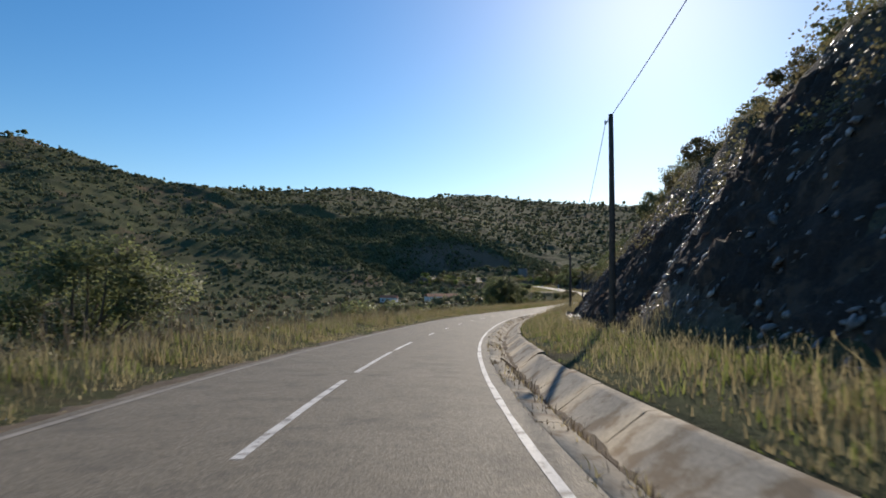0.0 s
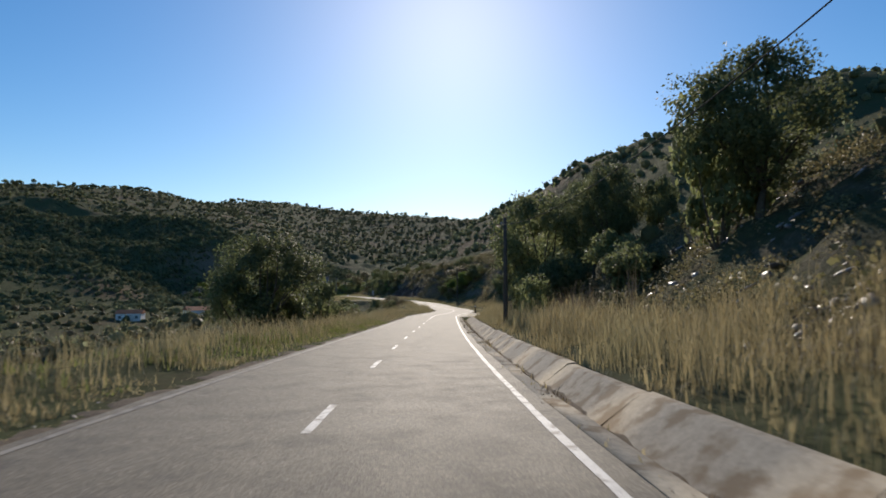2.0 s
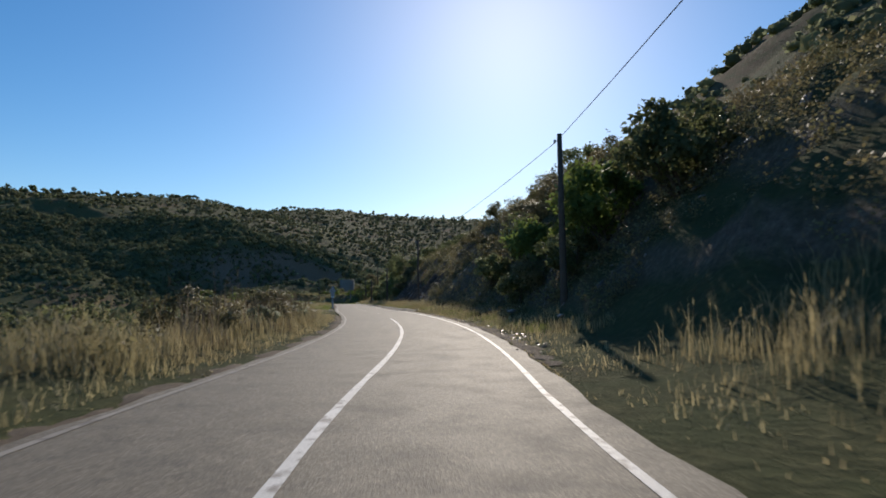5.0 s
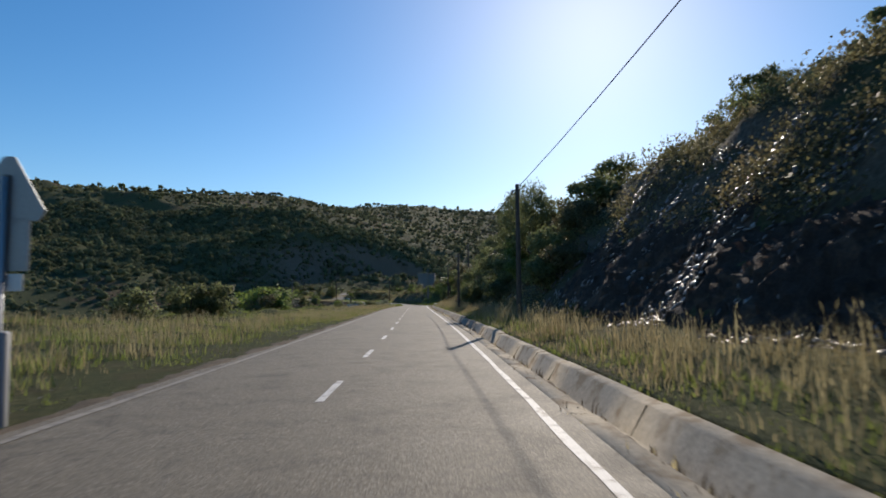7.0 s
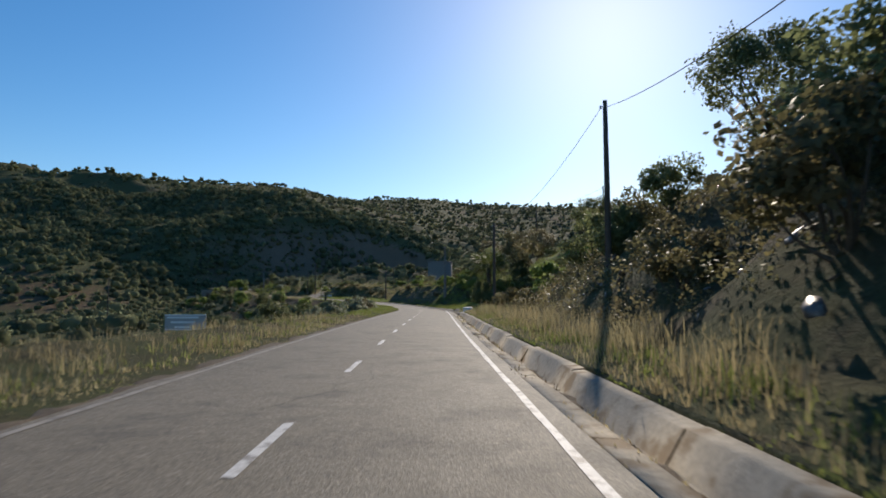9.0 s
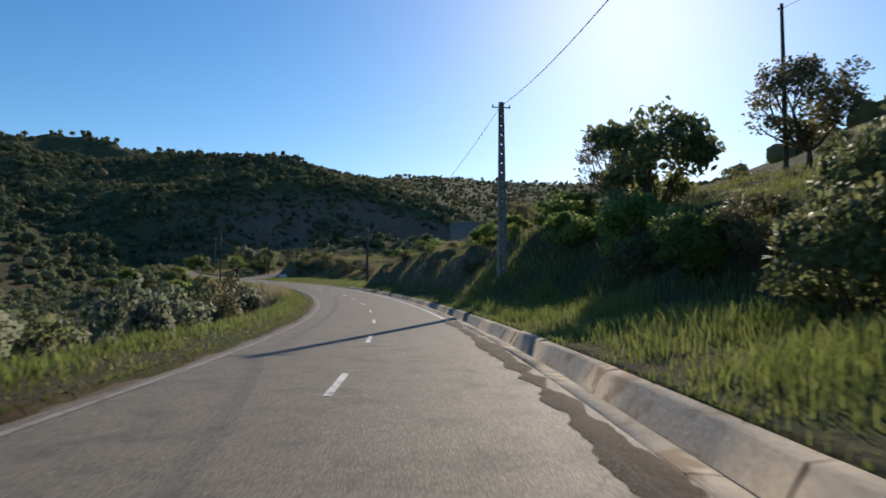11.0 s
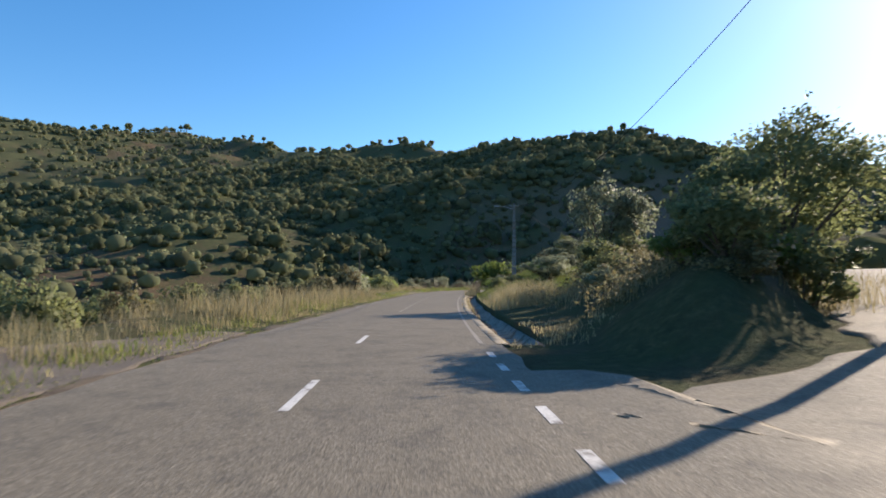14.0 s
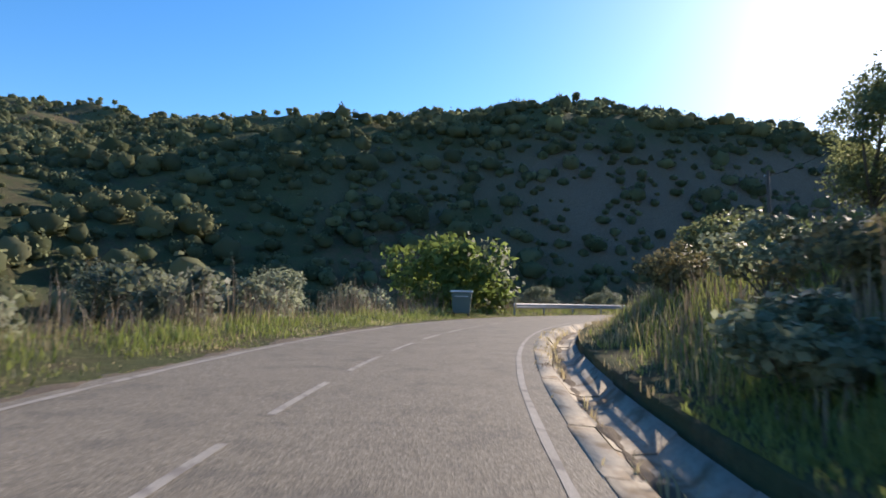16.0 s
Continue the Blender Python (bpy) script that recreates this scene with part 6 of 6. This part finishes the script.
# ---- poles and cables ----
def wooden_pole(s, u, top, lamp=False, thick=0.11, label="weathered round wooden utility pole"):
    """A pole whose top is that high over the road; returns the cable's fixing."""
    x, y, z = drop(s, u, 0.3)
    zt = float(np.interp(s, sg, rz_)) + top
    e = thing("utility_pole", label, "utility pole", "poles along the road", at=(x, y, z))
    h = zt - z
    r = np.random.default_rng(int(abs(s) * 7))
    v, f = tube([(0, 0, 0), (r.normal(0, 0.02), r.normal(0, 0.02), h * 0.5), (0, 0, h)], [thick * 1.2, thick, thick * 0.78], 14)
    part("shaft", fast_mesh("shaft", v, clean_quads(v, f), POLE_WOOD, True), e)
    t = float(np.interp(s, sg, th))
    c, sn = math.cos(t), math.sin(t)
    v, f = join([tube([(0, 0, h - 0.28), (-0.2 * c, -0.2 * sn, h - 0.26)], [0.018, 0.018], 6), box(-0.2 * c, -0.2 * sn, h - 0.3, 0.06, 0.06, 0.14)])
    part("cable_clamp", fast_mesh("cable_clamp", v, clean_quads(v, f), STEEL), e)
    if lamp:
        lamp_arm(e, h - 0.25, t)
    return Vector((x - 0.2 * c, y - 0.2 * sn, zt - 0.36))


def lamp_arm(e, h, t):
    c, sn = math.cos(t), math.sin(t)
    q = np.linspace(0, 1, 7)
    arm = np.stack([-c * 1.45 * q, -sn * 1.45 * q, h - 0.25 + 0.32 * np.sin(q * 1.7)], 1)
    v, f = tube(arm, np.full(7, 0.025), 8)
    arm_part = part("lamp_arm", fast_mesh("lamp_arm", v, clean_quads(v, f), STEEL, True), e, "thin bent steel lamp arm")
    bm = bmesh.new()
    bmesh.ops.create_cube(bm, size=1.0, matrix=Matrix.Translation((arm[-1][0] - c * 0.22, arm[-1][1] - sn * 0.22, arm[-1][2] + 0.02)) @ Matrix.Rotation(t, 4, "Z") @ Matrix.Diagonal((0.55, 0.2, 0.1, 1)))
    bmesh.ops.bevel(bm, geom=list(bm.edges), offset=0.035, segments=2, affect="EDGES")
    part("lamp_head", from_bm("lamp_head", bm, STEEL), arm_part, "flat grey street lamp head")


def concrete_pole(s, u, top, lamp=False):
    """A flat tapered pole of concrete, pierced by a row of round holes."""
    x, y, z = drop(s, u, 0.3)
    zt = float(np.interp(s, sg, rz_)) + top
    h = zt - z
    t = float(np.interp(s, sg, th))
    e = thing("utility_pole", "grey flat concrete utility pole pierced by round holes", "utility pole", "poles along the road", at=(x, y, z), turn=t)
    pieces = []
    cell, n = 0.44, int(h / 0.44)
    for k in range(n):
        z0, z1 = k * h / n, (k + 1) * h / n
        w0, w1 = 0.23 - 0.12 * k / n, 0.23 - 0.12 * (k + 1) / n
        d = 0.085
        zm, rad = (z0 + z1) / 2, min(0.055, w1 * 0.42)
        a = np.arange(12) / 12 * 2 * np.pi
        hole = np.stack([rad * np.cos(a), 0 * a, zm + rad * np.sin(a)], 1)
        rim = []
        for q in a:
            cx, cz = math.cos(q), math.sin(q)
            wz = w0 + (w1 - w0) * 0.5
            k_ = min(wz / max(abs(cx), 1e-6), (z1 - z0) / 2 / max(abs(cz), 1e-6))
            rim.append((cx * k_, 0, zm + cz * k_))
        rim = np.array(rim)
        for i, (cx, cz) in ((1, (1, 1)), (5, (-1, 1)), (7, (-1, -1)), (11, (1, -1))):
            rim[i] = ((w1 if cz > 0 else w0) * cx, 0, z1 if cz > 0 else z0)
        off = np.array([0, d, 0])
        v = np.concatenate([hole - off, rim - off, hole + off, rim + off])
        i = np.arange(12)
        j = (i + 1) % 12
        f = np.concatenate([np.stack([i, j, j + 12, i + 12], 1), np.stack([j + 24, i + 24, i + 36, j + 36], 1),
                            np.stack([j, i, i + 24, j + 24], 1), np.stack([i + 12, j + 12, j + 36, i + 36], 1)])
        pieces.append((v, f))
    v, f = join(pieces)
    shaft = fast_mesh("shaft", v, f, POLE_CONCRETE)
    bm = bmesh.new()
    bm.from_mesh(shaft)
    bmesh.ops.remove_doubles(bm, verts=list(bm.verts), dist=0.004)
    bm.to_mesh(shaft)
    bm.free()
    part("shaft", shaft, e)
    v, f = join([box(0, 0, h - 0.25, 0.9, 0.05, 0.05), box(-0.4, 0, h - 0.17, 0.05, 0.05, 0.12), box(0.4, 0, h - 0.17, 0.05, 0.05, 0.12)])
    part("crossarm", fast_mesh("crossarm", v, f, STEEL), e)
    if lamp:
        lamp_arm(e, h - 0.35, 0.0)
    return Vector((x, y, zt - 0.15))


def cable(a, b, sag, rad=0.0125):
    t = np.linspace(0, 1, 25)[:, None]
    p = np.array(a)[None] * (1 - t) + np.array(b)[None] * t
    p[:, 2] -= (4 * sag * t * (1 - t))[:, 0]
    v, f = tube(p, np.full(25, rad), 5)
    tagged(new("overhead_cable", fast_mesh("overhead_cable", v, clean_quads(v, f), WIRE, True)), "thin black overhead cable slung between poles", "cable", "cables between poles")


tops = [wooden_pole(s, u, h, lamp, th_) for s, u, h, lamp, th_ in (
    (-12, 3.6, 9.6, False, 0.11), (23, 7.1, 8.4, False, 0.11), (64, 6.5, 6.4, False, 0.11), (99, 4.7, 5.9, False, 0.11), (146, 7.0, 7.0, False, 0.11), (190, 6.2, 7.4, False, 0.12),
    (227.6, 5.7, 6.9, False, 0.1), (259.6, 5.1, 5.8, False, 0.1), (286, 4.5, 4.9, False, 0.1), (328, 8.7, 9.6, False, 0.12), (357, 6.6, 8.0, False, 0.13))]
tops.append(concrete_pole(397, 6.1, 9.6))
tops.append(wooden_pole(439, 8.4, 6.9, True, 0.14))
tops.append(wooden_pole(482.2, 9.5, 9.3, False, 0.12))
tops.append(concrete_pole(531.1, 7.1, 8.8, True))
tops.append(wooden_pole(583, 9.0, 9.0, False, 0.12))
for k, (a, b) in enumerate(zip(tops[:-1], tops[1:])):
    cable(a, b, (0.01 if 4 <= k < 8 else 0.055 if k in (11, 12) else 0.02 if k == 0 else 0.038) * (b - a).length)
left_top = wooden_pole(450, -6.0, 6.55, False, 0.09, "slim wooden utility pole on the grassy verge")
cable(tops[12], left_top, 0.5, 0.012)
cable(left_top, wooden_pole(446, 40.0, 6.9, False, 0.09), 0.15, 0.009)
cable(left_top, wooden_pole(453, -46.0, 4.7, False, 0.09), 0.4, 0.009)
side_top = wooden_pole(484, 36.0, 11.5, False, 0.1)
cable(tops[13], side_top, 1.2, 0.012)
hill_a = wooden_pole(398, 21.9, 16.0, False, 0.11)
hill_b = wooden_pole(381, 25.0, 16.5, False, 0.11)
cable(hill_a, hill_b, 0.4, 0.012)
wooden_pole(140, 20.0, 15.0, False, 0.09)
wooden_pole(551, -16, 5.5, False, 0.07)

# ---- the road sign, seen from behind ----
SIGN_BACK = plain("sign_back_grey", (0.33, 0.34, 0.35), 0.5, 0.3)
INK = plain("dark_ink", (0.12, 0.13, 0.14), 0.6)
SIGN_WHITE = plain("sign_white", (0.72, 0.73, 0.74), 0.5)
POST_GREY = plain("post_grey", (0.3, 0.31, 0.32), 0.6)
sx, sy, sz = drop(241.0, -2.9, 0.1)
sign = thing("road_sign", "triangular road sign with plates below, seen from its grey back", "road sign", at=(sx, sy, sz), turn=float(np.interp(241, sg, th)))
bm = bmesh.new()
tri = []
for a in (90, 210, 330):
    for da in (-9, 0, 9):
        tri.append(bm.verts.new((0.4 * math.cos(radians(a + da)) * (1.0 if da == 0 else 0.985), 0, 2.32 + 0.4 * math.sin(radians(a + da)) * (1.0 if da == 0 else 0.985))))
face = bm.faces.new(tri)
ex = bmesh.ops.extrude_face_region(bm, geom=[face])
for v in ex["geom"]:
    if isinstance(v, bmesh.types.BMVert):
        v.co.y += 0.02
bmesh.ops.recalc_face_normals(bm, faces=bm.faces)
part("sign_plate", from_bm("sign_plate", bm, SIGN_BACK), sign, "triangular grey metal plate")
part("lower_plate", bevel_box("lower_plate", (0.46, 0.02, 0.52), SIGN_BACK, 0.006, (0, 0.01, 1.84)), sign)
part("small_plate", bevel_box("small_plate", (0.36, 0.02, 0.17), SIGN_WHITE, 0.006, (0, 0.01, 1.47)), sign, "small white plate")
part("rib", bevel_box("rib", (0.07, 0.03, 1.1), INK, 0.006, (0.0, -0.02, 1.98)), sign, "dark mounting rail")
v, f = tube([(0, -0.04, 0.3), (0, -0.04, 2.5)], [0.03, 0.03], 10)
part("post", fast_mesh("post", v, clean_quads(v, f), STEEL, True), sign)
v, f = tube([(0, -0.04, 0), (0, -0.04, 0.98), (0, -0.04, 1.0)], [0.11, 0.105, 0.09], 14)
part("sleeve", fast_mesh("sleeve", v, clean_quads(v, f), POST_GREY, True), sign, "thick grey sleeve round the post")

# ---- a notice board, a marker post, walls, huts ----
bx, by, bz = drop(328, -9, 0.1)
board = thing("notice_board", "grey notice board on two legs beside the verge", "sign board", at=(bx, by, bz), turn=float(np.interp(328, sg, th)))
part("panel", bevel_box("panel", (1.7, 0.05, 0.62), SIGN_BACK, 0.01, (0, 0, 1.35)), board, "grey panel with a pale rim")
for q in (1.05, 1.65):
    part("rim", bevel_box("rim", (1.7, 0.02, 0.05), SIGN_WHITE, 0.004, (0, -0.034, q)), board)
for k in range(3):
    part("text_bar", bevel_box("text_bar", (1.3 - 0.3 * k, 0.01, 0.08), SIGN_WHITE, 0.002, (-0.1, -0.032, 1.55 - 0.2 * k)), board)
for q in (-0.8, 0.8):
    part("leg", bevel_box("leg", (0.07, 0.07, 1.7), STEEL, 0.008, (q, 0.05, 0.75)), board)

mx, my, mz = drop(143.0, 3.3, 0.1)
marker = thing("marker_post", "short dark roadside marker post at the junction", "post", at=(mx, my, mz))
v, f = tube([(0, 0, 0), (0, 0, 1.15), (0, 0, 1.2)], [0.085, 0.075, 0.05], 12)
part("shaft", fast_mesh("shaft", v, clean_quads(v, f), POLE_WOOD, True), marker)
v, f = tube([(0, 0, 0.9), (0, 0, 1.05)], [0.086, 0.084], 12)
part("band", fast_mesh("band", v, clean_quads(v, f), SIGN_WHITE, True), marker, "pale band")


mx, my, mz = drop(484.5, -7.4, 0.1)
marker = thing("reflector_post", "thin grey stake with a small white reflector in the grass", "post", at=(mx, my, mz))
v, f = tube([(0, 0, 0), (0, 0, 1.25)], [0.022, 0.02], 8)
part("stake", fast_mesh("stake", v, clean_quads(v, f), POST_GREY, True), marker)
part("reflector", bevel_box("reflector", (0.1, 0.02, 0.14), SIGN_WHITE, 0.006, (0, -0.035, 1.2)), marker, "small white reflector")


def wall_block(name, label, s, u, lx, ly, lz, turn, cap=True):
    x, y, z = drop(s, u, 0.0)
    zr = float(np.interp(s, sg, rz_))
    e = thing(name, label, "wall", at=(x, y, min(z, zr) - 0.25), turn=float(np.interp(s, sg, th)) + turn)
    h = zr + lz - (min(z, zr) - 0.25)
    part("body", bevel_box("body", (lx, ly, h), WHITEWASH, 0.02, (0, 0, h / 2)), e)
    if cap:
        part("coping", bevel_box("coping", (lx + 0.06, ly + 0.06, 0.07), WHITEWASH, 0.015, (0, 0, h + 0.033)), e)


wall_block("culvert_headwall", "low whitewashed culvert headwall at the drive", 356.1, 4.15, 0.6, 2.4, 0.36, -0.15)
wall_block("white_wall", "short whitewashed wall at the mouth of the side road", 467.4, 7.4, 1.15, 0.4, 0.72, -0.3)


def stone_hut(s, u, lx, ly, h, turn, label):
    x, y, z = drop(s, u, 0.3)
    e = thing("stone_hut", label, "hut", "ruined huts", at=(x, y, z), turn=turn)
    t = 0.45
    part("back_wall", bevel_box("back_wall", (lx, t, h), STONE_WALL, 0.04, (0, ly / 2 - t / 2, h / 2)), e)
    for sgn in (-1, 1):
        part("side_wall", bevel_box("side_wall", (t, ly - 2 * t - 0.01, h * 0.95), STONE_WALL, 0.04, (sgn * (lx / 2 - t / 2), 0, h * 0.475)), e)
    d0, d1 = -0.5, 0.45
    part("front_wall", bevel_box("front_wall", (d0 + lx / 2, t, h * 0.97), STONE_WALL, 0.04, ((d0 - lx / 2) / 2, -ly / 2 + t / 2, h * 0.485)), e)
    part("front_wall", bevel_box("front_wall", (lx / 2 - d1, t, h * 0.93), STONE_WALL, 0.04, ((d1 + lx / 2) / 2, -ly / 2 + t / 2, h * 0.465)), e)
    part("lintel", bevel_box("lintel", (d1 - d0 + 0.5, t - 0.04, 0.25), STONE_WALL, 0.02, ((d0 + d1) / 2, -ly / 2 + t / 2, h * 0.85)), e)


stone_hut(533.5, -11.4, 3.4, 3.0, 3.7, 0.35, "small roofless rubble-stone hut with a dark doorway")
stone_hut(552, -17, 3.6, 3.2, 2.8, 0.2, "roofless rubble-stone hut among the scrub")


def low_house(x, y, lx, ly, h, turn, label):
    z = float(land(np.array([x]), np.array([y]))[0]) - 0.3
    e = thing("farmhouse", label, "house", at=(x, y, z), turn=turn)
    t = 0.3
    part("wall", bevel_box("wall", (lx, t, h), WHITEWASH, 0.02, (0, -ly / 2, h / 2)), e)
    part("wall", bevel_box("wall", (lx, t, h), WHITEWASH, 0.02, (0, ly / 2, h / 2)), e)
    for sgn in (-1, 1):
        part("wall", bevel_box("wall", (t, ly - t - 0.02, h), WHITEWASH, 0.02, (sgn * (lx / 2 - t / 2), 0, h / 2)), e)
    bm = bmesh.new()
    a, b = lx / 2 + 0.3, ly / 2 + 0.3
    pts = [(-a, -b, h), (a, -b, h), (a, b, h), (-a, b, h), (-a, 0, h + 1.3), (a, 0, h + 1.3)]
    vv = [bm.verts.new(p) for p in pts]
    for q in ((0, 1, 5, 4), (2, 3, 4, 5), (0, 4, 3), (1, 2, 5), (0, 3, 2, 1)):
        bm.faces.new([vv[k] for k in q])
    part("roof", from_bm("roof", bm, ROOF_TILE), e)
    for k in range(3):
        part("window", bevel_box("window", (0.9, 0.06, 1.0), INK, 0.01, (-lx / 3 + k * lx / 3, -ly / 2 - t / 2 - 0.01, h * 0.55)), e)


low_house(17, 282, 15, 6, 2.8, 0.3, "low whitewashed farmhouse with a clay-tiled roof down in the valley")
low_house(-8, 300, 8, 5, 2.6, -0.2, "small whitewashed outbuilding with a tiled roof in the valley")

tx, ty = 91.5, 475.0
tz = float(land(np.array([tx]), np.array([ty]))[0])
tank = thing("water_tank", "broad round concrete water tank on the rise", "water tank", at=(tx, ty, tz - 0.5))
tzr = 5.3 - tz + 0.5
v, f = tube([(0, 0, 0), (0, 0, tzr), (0, 0, tzr + 0.12)], [3.7, 3.7, 3.5], 40)
part("wall", fast_mesh("wall", v, clean_quads(v, f), POLE_CONCRETE), tank)
v, f = tube([(0, 0, tzr - 0.1), (0, 0, tzr + 0.05)], [3.82, 3.82], 40)
part("rim", fast_mesh("rim", v, clean_quads(v, f), POLE_CONCRETE), tank)

# ---- the bin and the guard rail at the last bend ----
BIN = plain("faded_green_plastic", (0.1, 0.13, 0.11), 0.55)
bx, by, bz = drop(568, -3.7, 0.0)
skip = thing("waste_container", "grey-green wheeled waste container with a pale lid", "waste bin", at=(bx, by, bz), turn=0.2)
bm = bmesh.new()
bmesh.ops.create_cube(bm, size=1.0, matrix=Matrix.Translation((0, 0, 0.68)) @ Matrix.Diagonal((1.0, 0.8, 1.05, 1)))
for v in bm.verts:
    if v.co.z < 0.5:
        v.co.x *= 0.84
        v.co.y *= 0.8
bmesh.ops.bevel(bm, geom=list(bm.edges), offset=0.05, segments=2, affect="EDGES")
part("body", from_bm("body", bm, BIN), skip)
part("lid", bevel_box("lid", (1.16, 0.92, 0.08), SIGN_WHITE, 0.03, (0, 0, 1.26)), skip, "pale lid")
part("grip", bevel_box("grip", (0.7, 0.05, 0.05), STEEL, 0.015, (0, -0.46, 1.0)), skip)
for qx in (-0.34, 0.34):
    for qy in (-0.26, 0.26):
        v, f = tube([(qx - 0.03, qy, 0.09), (qx + 0.03, qy, 0.09)], [0.09, 0.09], 12)
        part("wheel", fast_mesh("wheel", v, clean_quads(v, f), WIRE), skip)

GALVANISED = plain("weathered_galvanised_steel", (0.27, 0.28, 0.285), 0.7, 0.3)
rail = thing("guard_rail", "galvanised steel guard rail round the outside of the bend", "guard rail")
wave_prof = [(0.0, 0.45), (0.05, 0.5), (0.05, 0.55), (0.0, 0.6), (0.05, 0.65), (0.05, 0.7), (0.0, 0.75)]
for k in range(9):
    s = np.linspace(574 + k * 4.0, 578 + k * 4.0 - 0.01, 5)
    p = np.stack([on_road(s, -3.3 + q, z) for q, z in wave_prof], 1)
    back = np.stack([on_road(s, -3.304 + q, z) for q, z in wave_prof[::-1]], 1)
    v, f = join([(p.reshape(-1, 3), grid_faces(5, 7)), (back.reshape(-1, 3), grid_faces(5, 7))])
    part("rail_length", fast_mesh("rail_length", v, f, GALVANISED), rail)
    o = on_road(574 + k * 4.0, -3.4)
    v, f = box(o[0], o[1], o[2] + 0.3, 0.1, 0.1, 0.95)
    part("rail_post", fast_mesh("rail_post", v, f, GALVANISED), rail)

# ---- weeds in the gutter ----
blades("gutter_weeds", "small dry weeds growing in the gutter's joints", [
    (0, 122, 2.58, 3.0, 70, 0.12, 0.5), (215, 350, 2.58, 3.0, 60, 0.1, 0.42), (368, 424, 2.6, 2.9, 14, 0.05, 0.2), (484, 600, 2.6, 3.0, 24, 0.06, 0.35)], STALK, 95, 0.008, 0.7)
